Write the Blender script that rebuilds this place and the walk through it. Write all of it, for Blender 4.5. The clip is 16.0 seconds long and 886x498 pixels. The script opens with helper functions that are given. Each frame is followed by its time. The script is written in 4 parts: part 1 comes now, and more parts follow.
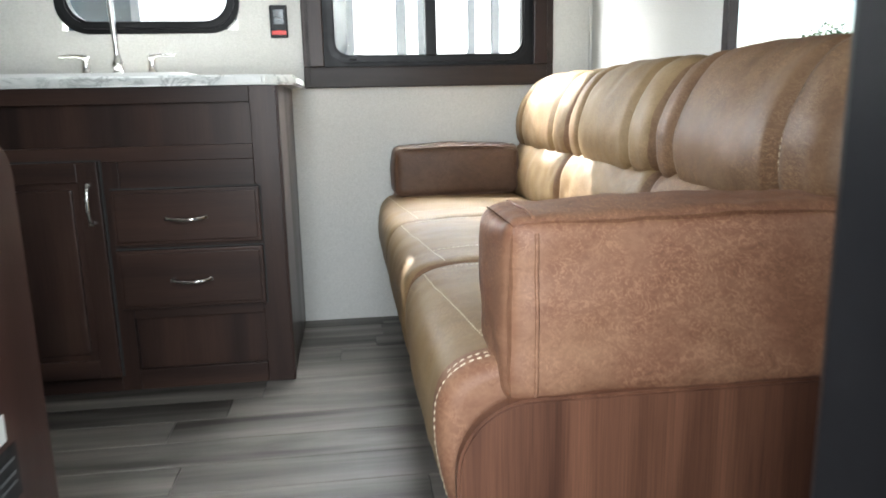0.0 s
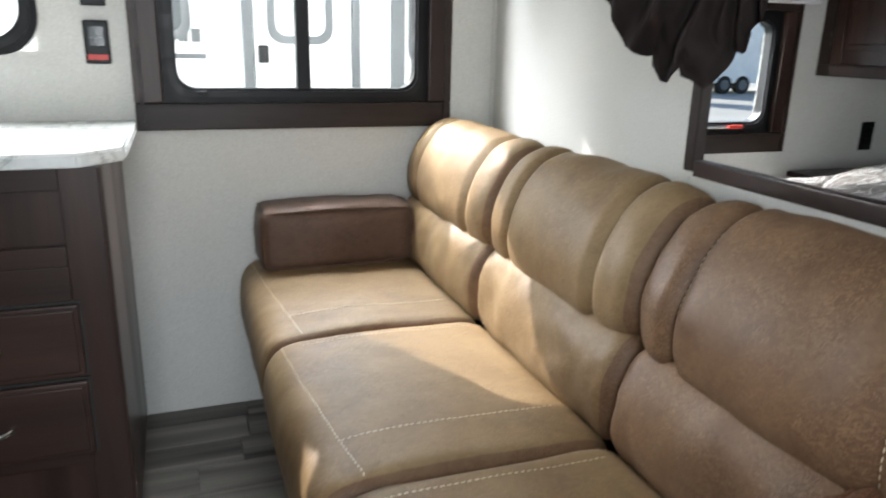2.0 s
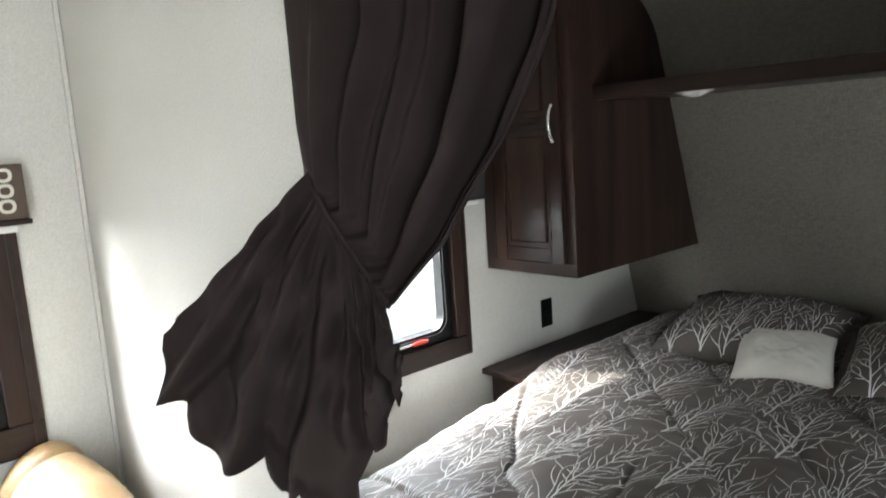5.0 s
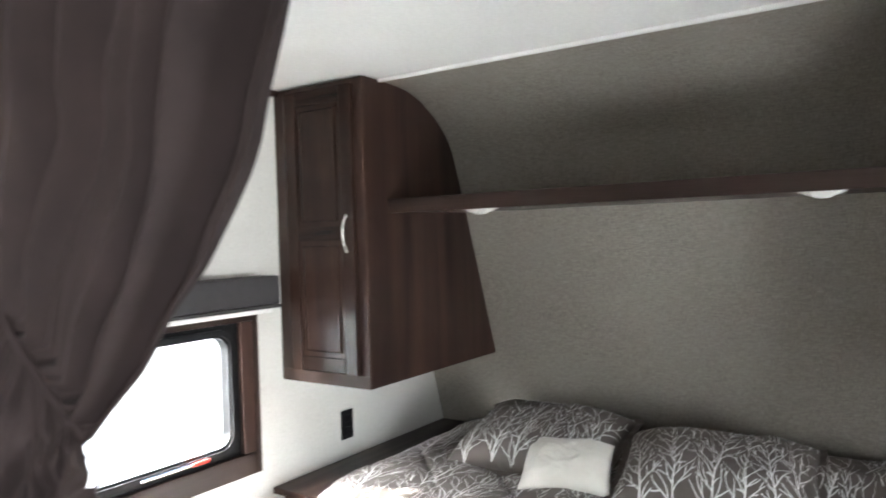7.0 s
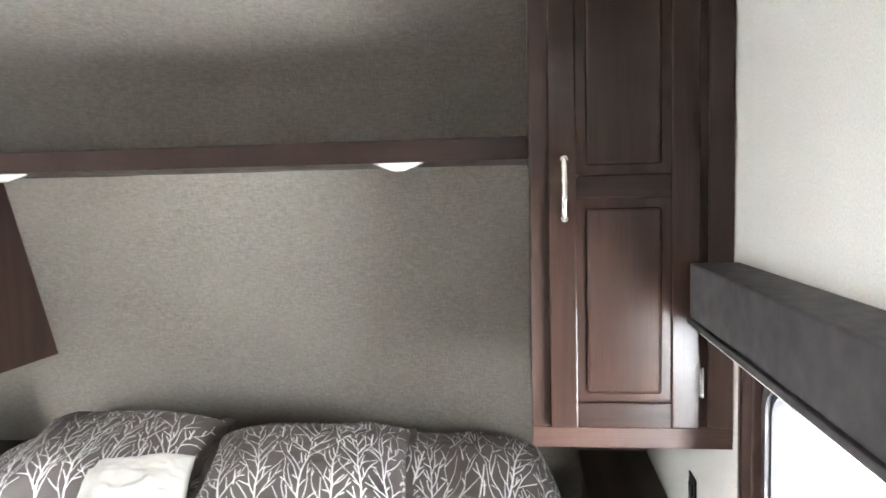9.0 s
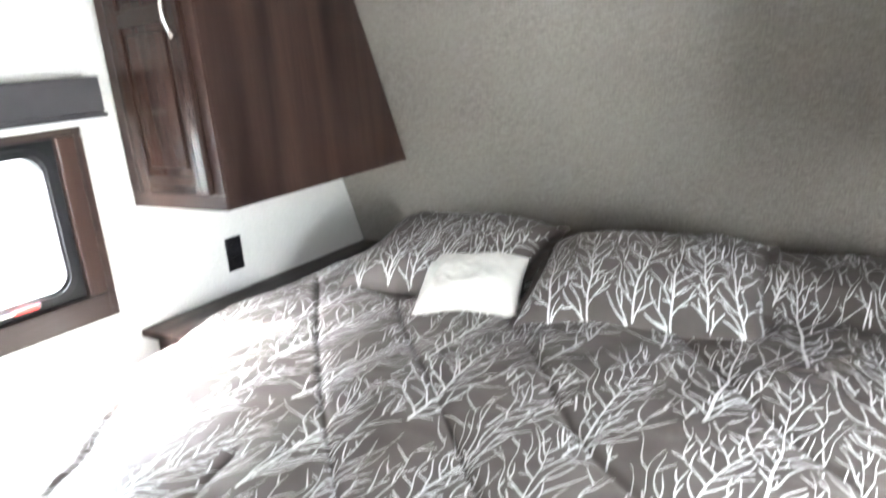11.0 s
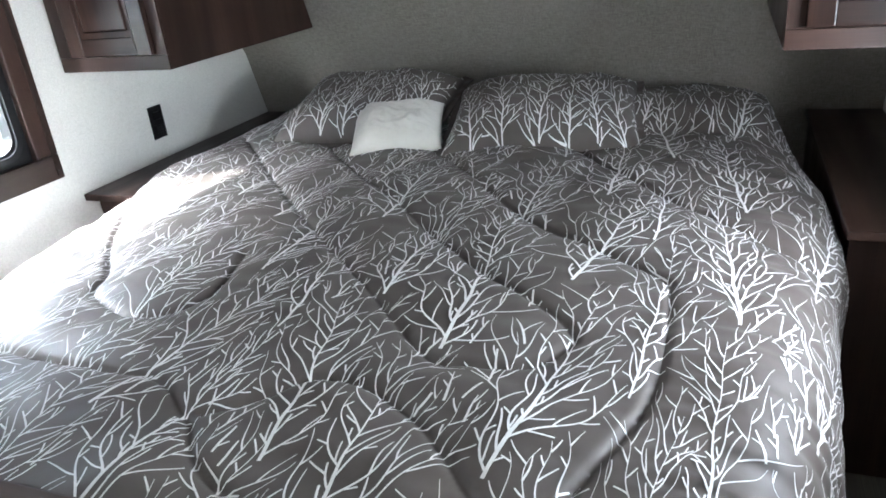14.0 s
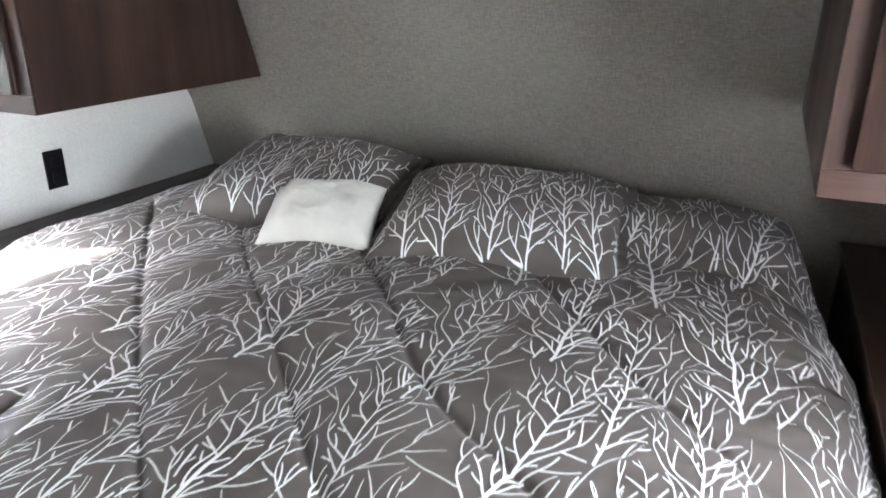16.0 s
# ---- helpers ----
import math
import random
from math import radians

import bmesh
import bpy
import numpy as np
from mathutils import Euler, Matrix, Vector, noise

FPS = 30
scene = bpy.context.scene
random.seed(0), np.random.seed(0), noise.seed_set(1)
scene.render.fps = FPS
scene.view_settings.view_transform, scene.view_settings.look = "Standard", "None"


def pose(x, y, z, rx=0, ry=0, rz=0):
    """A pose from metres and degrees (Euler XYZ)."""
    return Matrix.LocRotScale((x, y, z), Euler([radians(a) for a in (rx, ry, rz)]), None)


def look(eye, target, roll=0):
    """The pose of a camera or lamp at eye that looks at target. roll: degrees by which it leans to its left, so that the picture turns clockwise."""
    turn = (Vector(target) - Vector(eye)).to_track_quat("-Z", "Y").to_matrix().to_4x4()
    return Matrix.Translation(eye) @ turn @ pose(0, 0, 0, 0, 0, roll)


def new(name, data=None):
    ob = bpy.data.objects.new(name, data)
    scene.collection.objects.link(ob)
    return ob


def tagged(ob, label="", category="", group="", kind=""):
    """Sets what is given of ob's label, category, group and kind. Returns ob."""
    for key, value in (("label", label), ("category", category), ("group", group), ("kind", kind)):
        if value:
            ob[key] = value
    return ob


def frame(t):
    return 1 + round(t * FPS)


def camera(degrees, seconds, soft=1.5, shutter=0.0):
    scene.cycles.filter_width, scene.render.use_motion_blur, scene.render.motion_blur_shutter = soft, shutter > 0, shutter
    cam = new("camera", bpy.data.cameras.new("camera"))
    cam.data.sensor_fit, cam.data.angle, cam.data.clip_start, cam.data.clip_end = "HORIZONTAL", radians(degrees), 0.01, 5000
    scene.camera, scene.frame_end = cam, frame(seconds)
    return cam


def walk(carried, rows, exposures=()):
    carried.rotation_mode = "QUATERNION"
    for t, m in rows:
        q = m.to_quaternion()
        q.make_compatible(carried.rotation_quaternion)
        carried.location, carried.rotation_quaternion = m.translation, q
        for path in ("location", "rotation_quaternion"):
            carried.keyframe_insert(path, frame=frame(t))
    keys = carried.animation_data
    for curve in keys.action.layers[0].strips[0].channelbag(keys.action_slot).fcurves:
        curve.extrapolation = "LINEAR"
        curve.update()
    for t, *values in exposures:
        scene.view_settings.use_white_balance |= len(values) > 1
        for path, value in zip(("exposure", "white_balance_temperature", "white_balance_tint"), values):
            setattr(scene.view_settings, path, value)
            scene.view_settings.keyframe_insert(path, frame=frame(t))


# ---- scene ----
cam = camera(63.7, 16.0, soft=1.7, shutter=0.4)
PATH = [
    (0, (-0.017, 0.028, 0.807), (0.233, 1.971, 0.404), -1.2),
    (0.5, (-0.015, 0.211, 0.835), (0.292, 2.151, 0.457), 0.5),
    (1, (0.016, 0.367, 0.953), (0.3, 2.248, 0.334), 0.7),
    (1.5, (0.004, 0.464, 1.014), (0.421, 2.329, 0.424), 0.7),
    (2, (-0.053, 0.553, 1.117), (0.617, 2.353, 0.559), 1.4),
    (2.5, (-0.045, 0.591, 1.169), (0.8, 2.31, 0.593), 1.2),
    (3, (0.03, 0.695, 1.168), (0.977, 2.359, 0.589), 0.3),
    (3.5, (0.226, 0.857, 1.242), (1.232, 2.474, 0.63), 0.8),
    (4, (0.335, 0.879, 1.338), (1.497, 2.353, 0.65), -0.4),
    (4.5, (0.355, 0.904, 1.446), (1.639, 2.353, 0.945), -1.7),
    (4.7, (0.368, 0.908, 1.486), (1.671, 2.374, 1.097), -2.9),
    (6.8, (0.436, 0.799, 1.524), (2.047, 1.982, 1.468), -2.2),
    (7, (0.493, 0.81, 1.52), (2.147, 1.934, 1.478), -1.7),
    (7.5, (0.633, 0.777, 1.543), (2.378, 1.753, 1.498), -1.0),
    (8, (0.719, 0.758, 1.536), (2.611, 1.395, 1.409), -0.4),
    (8.2, (0.731, 0.751, 1.542), (2.656, 1.28, 1.424), -0.2),
    (9.2, (0.9, 0.735, 1.52), (2.88, 0.95, 1.36), -1.5),
    (10.3, (1.041, 0.727, 1.485), (2.877, 1.489, 1.263), -3.1),
    (10.5, (1.04, 0.744, 1.47), (2.783, 1.695, 1.235), -4.2),
    (11, (1.033, 0.8, 1.369), (2.626, 1.89, 0.845), -5.4),
    (11.5, (0.963, 0.806, 1.337), (2.457, 1.913, 0.602), -5.3),
    (12, (0.872, 0.815, 1.322), (2.387, 1.845, 0.519), -3.1),
    (12.5, (0.714, 0.836, 1.319), (2.329, 1.692, 0.506), -2.7),
    (13, (0.623, 0.828, 1.313), (2.279, 1.592, 0.492), -4.6),
    (13.5, (0.597, 0.825, 1.313), (2.287, 1.501, 0.484), -5.7),
    (14, (0.602, 0.843, 1.314), (2.29, 1.543, 0.501), -5.7),
    (14.5, (0.664, 0.843, 1.31), (2.339, 1.574, 0.497), -4.7),
    (15, (0.833, 0.808, 1.313), (2.522, 1.505, 0.498), -3.2),
    (15.5, (0.994, 0.788, 1.324), (2.694, 1.511, 0.558), -1.3),
    (16, (1.151, 0.814, 1.306), (2.863, 1.576, 0.607), 0.1),
]
walk(cam, [(t, look(eye, target, roll)) for t, eye, target, roll in PATH],
     exposures=[(0.0, 1.08, 6400, 9), (1.0, 0.75, 6400, 9), (2.0, 0.6, 6350, 10), (3.0, 0.36, 6350, 10), (4.0, 0.15, 6500, 8), (4.7, 0.95, 6500, 9), (7.0, 2.7, 6500, 13), (7.5, 2.72, 6500, 12), (8.0, 3.15, 6500, 13),
                (10.5, 3.95, 6450, 14), (11.0, 3.58, 6300, 13), (11.5, 3.05, 6200, 12), (12.0, 2.48, 6050, 11), (13.5, 2.48, 5950, 11), (15.0, 2.48, 5950, 12), (16.0, 2.95, 6150, 14)])

# ---- world and light ----
SUN_WAY = Vector((1.0, -2.07, -1.635))
world = bpy.data.worlds.new("sky")
scene.world = world
world.use_nodes = True
sky = world.node_tree.nodes.new("ShaderNodeTexSky")
sky.sky_type, sky.sun_disc = "NISHITA", False
sky.sun_elevation, sky.sun_rotation = radians(35.4), radians(334)
world.node_tree.links.new(sky.outputs[0], world.node_tree.nodes["Background"].inputs[0])
world.node_tree.nodes["Background"].inputs[1].default_value = 0.15
sun = new("sun", bpy.data.lights.new("sun", "SUN"))
sun.data.energy, sun.data.angle, sun.data.color = 5.0, radians(0.6), (1.0, 0.95, 0.86)
sun.matrix_basis = look((0, 0, 0), SUN_WAY)


def opening_light(name, x, y, z, way, width, height, power):
    """Daylight that enters by one of the openings."""
    lamp = new(name, bpy.data.lights.new(name, "AREA"))
    lamp.data.shape, lamp.data.size, lamp.data.size_y = "RECTANGLE", width, height
    lamp.data.energy, lamp.data.color = power, (0.93, 0.97, 1.0)
    lamp.matrix_basis = look((x, y, z), Vector((x, y, z)) + Vector(way))


opening_light("daylight_sofa_window", 0.05, 3.3, 2.15, (0.1, -1, -0.8), 2.0, 0.8, 135)
opening_light("daylight_kitchen_window", -1.45, 3.25, 1.6, (0.85, -0.6, -0.22), 0.9, 0.6, 62)
opening_light("daylight_bed_window", 1.72, 3.3, 1.85, (0, -1, -0.72), 0.95, 0.7, 120)
opening_light("daylight_bed_window_south", 1.72, 0.27, 1.03, (0, 1, -0.05), 0.52, 0.34, 2.3)
opening_light("daylight_door", -0.2, -0.22, 1.25, (0.12, 1, -0.12), 1.0, 1.7, 25)

# ---- materials ----


class Nodes:
    """A small wrapper round one node material."""

    def __init__(self, name):
        self.mat = bpy.data.materials.new(name)
        self.mat.use_nodes = True
        self.tree = self.mat.node_tree
        self.bsdf = self.tree.nodes["Principled BSDF"]
        self.coord = self.tree.nodes.new("ShaderNodeTexCoord")

    def add(self, kind, **values):
        node = self.tree.nodes.new(kind)
        for key, value in values.items():
            node.inputs[key].default_value = value
        return node

    def link(self, a, b):
        self.tree.links.new(a, b)

    def scaled(self, scale, shift=None):
        m = self.add("ShaderNodeMapping")
        m.inputs["Scale"].default_value = scale
        self.link(self.coord.outputs["Object"], m.inputs["Vector"])
        if shift:
            self.link(shift, m.inputs["Location"])
        return m.outputs[0]

    def noise(self, vector, scale, detail=4.0, rough=0.55, bend=0.0):
        n = self.add("ShaderNodeTexNoise", Scale=scale, Detail=detail, Roughness=rough, Distortion=bend)
        self.link(vector, n.inputs["Vector"])
        return n.outputs[0]

    def ramp(self, fac, stops):
        r = self.tree.nodes.new("ShaderNodeValToRGB")
        while len(r.color_ramp.elements) < len(stops):
            r.color_ramp.elements.new(0.5)
        for e, (p, c) in zip(r.color_ramp.elements, stops):
            e.position, e.color = p, (*c, 1) if len(c) == 3 else c
        self.link(fac, r.inputs[0])
        return r.outputs[0]

    def mix(self, fac, a, b, mode="MIX"):
        m = self.tree.nodes.new("ShaderNodeMix")
        m.data_type, m.blend_type = "RGBA", mode
        for socket, value in ((m.inputs[0], fac), (m.inputs[6], a), (m.inputs[7], b)):
            if hasattr(value, "is_output"):
                self.link(value, socket)
            else:
                socket.default_value = value if isinstance(value, float) else (*value, 1)
        return m.outputs[2]

    def math(self, op, a, b=0.0):
        m = self.tree.nodes.new("ShaderNodeMath")
        m.operation = op
        for socket, value in zip(m.inputs, (a, b)):
            if hasattr(value, "is_output"):
                self.link(value, socket)
            else:
                socket.default_value = value
        return m.outputs[0]

    def finish(self, colour, rough=0.6, bump=None, depth=0.3, distance=0.002, metal=0.0, spec=0.5):
        b = self.bsdf
        for socket, value in ((b.inputs["Base Color"], colour), (b.inputs["Roughness"], rough)):
            if hasattr(value, "is_output"):
                self.link(value, socket)
            else:
                socket.default_value = value if isinstance(value, float) else (*value, 1)
        b.inputs["Metallic"].default_value = metal
        b.inputs["Specular IOR Level"].default_value = spec
        if bump is not None:
            n = self.add("ShaderNodeBump", Strength=depth, Distance=distance)
            self.link(bump, n.inputs["Height"])
            self.link(n.outputs[0], b.inputs["Normal"])
        return self.mat


def plain(name, colour, rough=0.5, metal=0.0, spec=0.5, wear=0.15, scale=30.0, bump=0.1):
    n = Nodes(name)
    v = n.scaled((1, 1, 1))
    fine, broad = n.noise(v, scale, 5), n.noise(v, scale * 0.12, 3)
    low = tuple(c * (1 - wear) for c in colour)
    high = tuple(min(1, c * (1 + wear)) for c in colour)
    col = n.ramp(n.math("MULTIPLY_ADD", fine, 0.5), [(0.1, low), (0.5, high)])
    col = n.mix(n.ramp(broad, [(0.35, (0, 0, 0)), (0.7, (1, 1, 1))]), col, tuple(colour))
    r = n.ramp(fine, [(0.3, (max(0.02, rough - 0.08),) * 3), (0.7, (min(1, rough + 0.08),) * 3)])
    return n.finish(col, r, fine, bump, 0.001, metal, spec)


def wood(name, dark, light, along=2, rough=0.38, grain=1.0, random=False):
    """Printed wood grain along one axis (0 x, 1 y, 2 z)."""
    n = Nodes(name)
    shift = None
    if random:
        info = n.tree.nodes.new("ShaderNodeObjectInfo")
        comb = n.add("ShaderNodeCombineXYZ")
        for k in range(3):
            n.link(n.math("MULTIPLY", info.outputs["Random"], 17.0 + 9 * k), comb.inputs[k])
        shift = comb.outputs[0]
    scale = [22.0 * grain] * 3
    scale[along] = 1.4 * grain
    v = n.scaled(scale, shift)
    close = max(grain, 0.6)
    fine = [700.0 * close] * 3
    fine[along] = 12.0 * close
    streak, pores = n.noise(v, 1.0, 5, 0.5, 0.6), n.noise(n.scaled(fine, shift), 1.0, 3)
    broad = n.noise(n.scaled((3, 3, 3), shift), 1.0, 2)
    mid = tuple((a + b) / 2 for a, b in zip(dark, light))
    col = n.ramp(streak, [(0.34, dark), (0.5, mid), (0.66, light)])
    col = n.mix(1.0, col, n.ramp(pores, [(0.32, (0.8,) * 3), (0.6, (1, 1, 1))]), "MULTIPLY")
    deep = n.mix(0.35, col, n.ramp(pores, [(0.3, (0.6,) * 3), (0.6, (1, 1, 1))]), "MULTIPLY")
    col = n.mix(n.ramp(broad, [(0.3, (0, 0, 0)), (0.7, (1, 1, 1))]), deep, col)
    if random:
        info2 = n.math("MULTIPLY_ADD", info.outputs["Random"], 0.5)
        n.tree.nodes[-1].inputs[2].default_value = 0.72
        bright = n.add("ShaderNodeCombineXYZ")
        for k in range(3):
            n.link(info2, bright.inputs[k])
        col = n.mix(1.0, col, bright.outputs[0], "MULTIPLY")
    r = n.ramp(streak, [(0.3, (rough + 0.08,) * 3), (0.7, (rough - 0.05,) * 3)])
    return n.finish(col, r, pores, 0.12, 0.001, spec=0.3)


def leather(name, deep, base, worn, big=1.0, scratch=0.85):
    """Pull-up leather: clouded tone, pale scuffed hairlines and a fine grain."""
    n = Nodes(name)
    v = n.scaled((1, 1, 1))
    cloud, grain = n.noise(v, 5.0, 7, 0.68, 0.4), n.noise(v, 420.0, 3)
    crease = n.noise(n.scaled((1, 1.4, 2.2)), 38.0 * big, 5, 0.68, 1.6)
    hair = n.noise(n.scaled((1.0, 0.8, 1.5)), 62.0 * big, 3, 0.6, 2.4)
    mask = n.noise(v, 11.0, 4, 0.6)
    col = n.ramp(cloud, [(0.3, deep), (0.5, base), (0.74, worn)])
    col = n.mix(n.ramp(crease, [(0.5, (0, 0, 0)), (0.74, (0.5, 0.5, 0.5))]), col, worn)
    line = n.ramp(hair, [(0.455, (0, 0, 0)), (0.495, (scratch,) * 3), (0.535, (0, 0, 0))])
    line = n.mix(1.0, line, n.ramp(mask, [(0.34, (0, 0, 0)), (0.58, (1, 1, 1))]), "MULTIPLY")
    col = n.mix(line, col, tuple(min(1.0, c * 1.4) for c in worn))
    col = n.mix(n.ramp(crease, [(0.28, (0.55, 0.55, 0.55)), (0.42, (0, 0, 0))]), col, deep)
    h = n.math("ADD", n.math("MULTIPLY", grain, 0.4), n.math("ADD", crease, n.math("MULTIPLY", hair, 0.4)))
    return n.finish(col, n.ramp(cloud, [(0.3, (0.46,) * 3), (0.7, (0.6,) * 3)]), h, 0.13, 0.0015, spec=0.35)


def wallpaper(name, low, high, scale=(1, 1, 1), fine=260.0, depth=0.25, rough=0.62):
    n = Nodes(name)
    weave = n.noise(n.scaled(scale), fine, 4, 0.65)
    broad = n.noise(n.scaled((1, 1, 1)), 2.2, 4)
    col = n.ramp(weave, [(0.32, low), (0.68, high)])
    tint = n.ramp(broad, [(0.3, (0.93, 0.93, 0.92)), (0.7, (1, 1, 1))])
    return n.finish(n.mix(1.0, col, tint, "MULTIPLY"), rough, weave, depth, 0.0012, spec=0.35)


def woven(name):
    """Taupe cloth-look wall covering, with a crossed weave."""
    n = Nodes(name)
    warp = n.noise(n.scaled((60, 420, 60)), 1.0, 3)
    weft = n.noise(n.scaled((420, 40, 420)), 1.0, 3)
    cross = n.math("ADD", n.math("MULTIPLY", warp, 0.5), n.math("MULTIPLY", weft, 0.5))
    broad = n.noise(n.scaled((1, 1, 1)), 3.0, 5)
    col = n.ramp(cross, [(0.36, (0.165, 0.15, 0.125)), (0.5, (0.235, 0.215, 0.185)), (0.64, (0.33, 0.305, 0.265))])
    col = n.mix(n.ramp(broad, [(0.3, (0, 0, 0)), (0.7, (0.35, 0.35, 0.35))]), col, (0.29, 0.27, 0.235))
    return n.finish(col, 0.6, cross, 0.35, 0.0015, spec=0.35)


def cloth(name, low, high, scale=500.0, rough=0.75, sheen=0.2, depth=0.2, spec=0.3):
    n = Nodes(name)
    v = n.scaled((1, 1, 1))
    fine, broad = n.noise(v, scale, 3), n.noise(v, 6.0, 4)
    col = n.mix(n.ramp(broad, [(0.3, (0, 0, 0)), (0.7, (1, 1, 1))]), low, high)
    n.bsdf.inputs["Sheen Weight"].default_value = sheen
    return n.finish(col, rough, n.math("ADD", n.math("MULTIPLY", fine, 0.3), n.noise(v, 28.0, 4)), depth, 0.004, spec=spec)


def marble(name):
    n = Nodes(name)
    v = n.scaled((1, 1, 1))
    vein = n.noise(v, 7.0, 8, 0.62, 1.6)
    blot = n.noise(v, 3.0, 5, 0.6, 0.6)
    col = n.ramp(vein, [(0.44, (0.78, 0.79, 0.76)), (0.492, (0.4, 0.42, 0.4)), (0.51, (0.68, 0.7, 0.67)), (0.6, (0.8, 0.81, 0.78))])
    col = n.mix(n.ramp(blot, [(0.45, (0, 0, 0)), (0.7, (0.8, 0.8, 0.8))]), col, (0.7, 0.73, 0.69))
    return n.finish(col, 0.22, blot, 0.05, 0.001)


def asphalt(name, low, high):
    n = Nodes(name)
    v = n.scaled((1, 1, 1))
    fine, broad = n.noise(v, 160.0, 4), n.noise(v, 0.5, 4)
    col = n.mix(n.ramp(broad, [(0.3, (0, 0, 0)), (0.7, (1, 1, 1))]), n.ramp(fine, [(0.3, low), (0.7, high)]), high)
    return n.finish(col, 0.85, fine, 0.4, 0.005)


def glass(name):
    n = Nodes(name)
    n.bsdf.inputs["Transmission Weight"].default_value = 1.0
    n.bsdf.inputs["IOR"].default_value = 1.02
    return n.finish((0.96, 0.98, 0.97), 0.02)


WALL = wallpaper("wall_vinyl", (0.6, 0.59, 0.55), (0.76, 0.75, 0.71))
CEIL = wallpaper("ceiling_vinyl", (0.74, 0.74, 0.71), (0.82, 0.82, 0.79), fine=90.0, depth=0.1)
TAUPE = woven("taupe_wall_covering")
ESPRESSO = wood("espresso_wood", (0.019, 0.0102, 0.0082), (0.06, 0.0325, 0.0245), 2, 0.34, 0.38)
ESPRESSO_X = wood("espresso_wood_lengthwise", (0.02, 0.0107, 0.0085), (0.066, 0.036, 0.027), 0, 0.34, 0.38)
ESPRESSO_Y = wood("espresso_wood_crosswise", (0.019, 0.0102, 0.0082), (0.06, 0.0325, 0.0245), 1, 0.34, 0.38)
GLOSSY = wood("espresso_lacquer", (0.021, 0.0112, 0.0088), (0.041, 0.0222, 0.0168), 2, 0.16, 0.45)
GLOSSY_Y = wood("espresso_lacquer_crosswise", (0.016, 0.0085, 0.0066), (0.041, 0.0222, 0.0168), 1, 0.2, 0.8)
WALNUT = wood("red_walnut_board", (0.045, 0.018, 0.011), (0.2, 0.09, 0.053), 2, 0.36, 0.36)
MAHOGANY = wood("dark_red_brown_board", (0.03, 0.012, 0.0095), (0.085, 0.038, 0.028), 2, 0.36, 0.26)
PLANK = wood("grey_vinyl_plank", (0.045, 0.04, 0.034), (0.24, 0.22, 0.195), 0, 0.42, 0.5, random=True)
LEATHER = leather("tan_leather", (0.145, 0.085, 0.04), (0.205, 0.131, 0.063), (0.285, 0.196, 0.104), 1.0, 0.35)
LEATHER_RED = leather("russet_leather", (0.098, 0.04, 0.021), (0.165, 0.074, 0.042), (0.255, 0.138, 0.08), 0.75, 0.75)
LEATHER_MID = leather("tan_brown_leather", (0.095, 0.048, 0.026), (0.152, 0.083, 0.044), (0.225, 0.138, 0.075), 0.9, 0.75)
LEATHER_DARK = leather("brown_leather", (0.052, 0.028, 0.019), (0.085, 0.046, 0.029), (0.135, 0.08, 0.052), 1.0, 0.5)
LEATHER_EDGE = leather("russet_brown_leather", (0.095, 0.05, 0.028), (0.15, 0.084, 0.045), (0.22, 0.135, 0.073), 1.0, 0.4)
THREAD = plain("cream_thread", (0.56, 0.47, 0.33), 0.7)
RUBBER = plain("black_rubber", (0.005, 0.005, 0.0055), 0.45, spec=0.25, wear=0.3)
SEAL = plain("scuffed_rubber", (0.03, 0.03, 0.032), 0.38, wear=0.85, scale=180.0, bump=0.5)
BLACK = plain("black_plastic", (0.007, 0.007, 0.0078), 0.42, spec=0.3, wear=0.2)
FRAME_WOOD = wood("umber_wood_trim", (0.018, 0.0108, 0.0082), (0.036, 0.0222, 0.0175), 0, 0.4)
CHROME = plain("chrome", (0.82, 0.8, 0.77), 0.12, 1.0, wear=0.04)
WHITE = plain("white_plastic", (0.8, 0.8, 0.78), 0.35, wear=0.03)
LENS = plain("frosted_lens", (0.85, 0.84, 0.8), 0.3, wear=0.03)
BASIN = plain("white_sink", (0.83, 0.83, 0.81), 0.18, wear=0.02)
FAINT = plain("faded_pink_print", (0.58, 0.36, 0.33), 0.6)
RED = plain("red_plastic", (0.5, 0.03, 0.02), 0.4)
QUILT = cloth("taupe_quilt", (0.075, 0.063, 0.055), (0.106, 0.091, 0.081), rough=0.5, sheen=0.0, depth=0.15)
PRINT = cloth("white_branch_print", (0.65, 0.64, 0.625), (0.71, 0.7, 0.685), rough=0.55, sheen=0.0)
CREAM = cloth("cream_plush", (0.5, 0.475, 0.425), (0.58, 0.555, 0.5), scale=900.0, depth=0.5, sheen=0.4)
CURTAIN = cloth("brown_curtain", (0.014, 0.009, 0.0085), (0.029, 0.019, 0.0175), scale=700.0, rough=0.9, sheen=0.0)
VALANCE = plain("charcoal_valance", (0.035, 0.033, 0.034), 0.6)
TRELLIS = plain("umber_trellis_cloth", (0.085, 0.06, 0.045), 0.8)
IVORY = plain("ivory_cloth", (0.66, 0.63, 0.55), 0.8)
STONE = marble("grey_veined_laminate")
GLASS = glass("window_glass")
PAINT = plain("white_gelcoat", (0.78, 0.78, 0.77), 0.25, wear=0.03, scale=3.0)
GREY = plain("grey_trim", (0.11, 0.115, 0.12), 0.45)
DARKGLASS = plain("tinted_glass", (0.05, 0.06, 0.065), 0.06)
ASPHALT = asphalt("pale_asphalt", (0.3, 0.3, 0.29), (0.42, 0.42, 0.4))
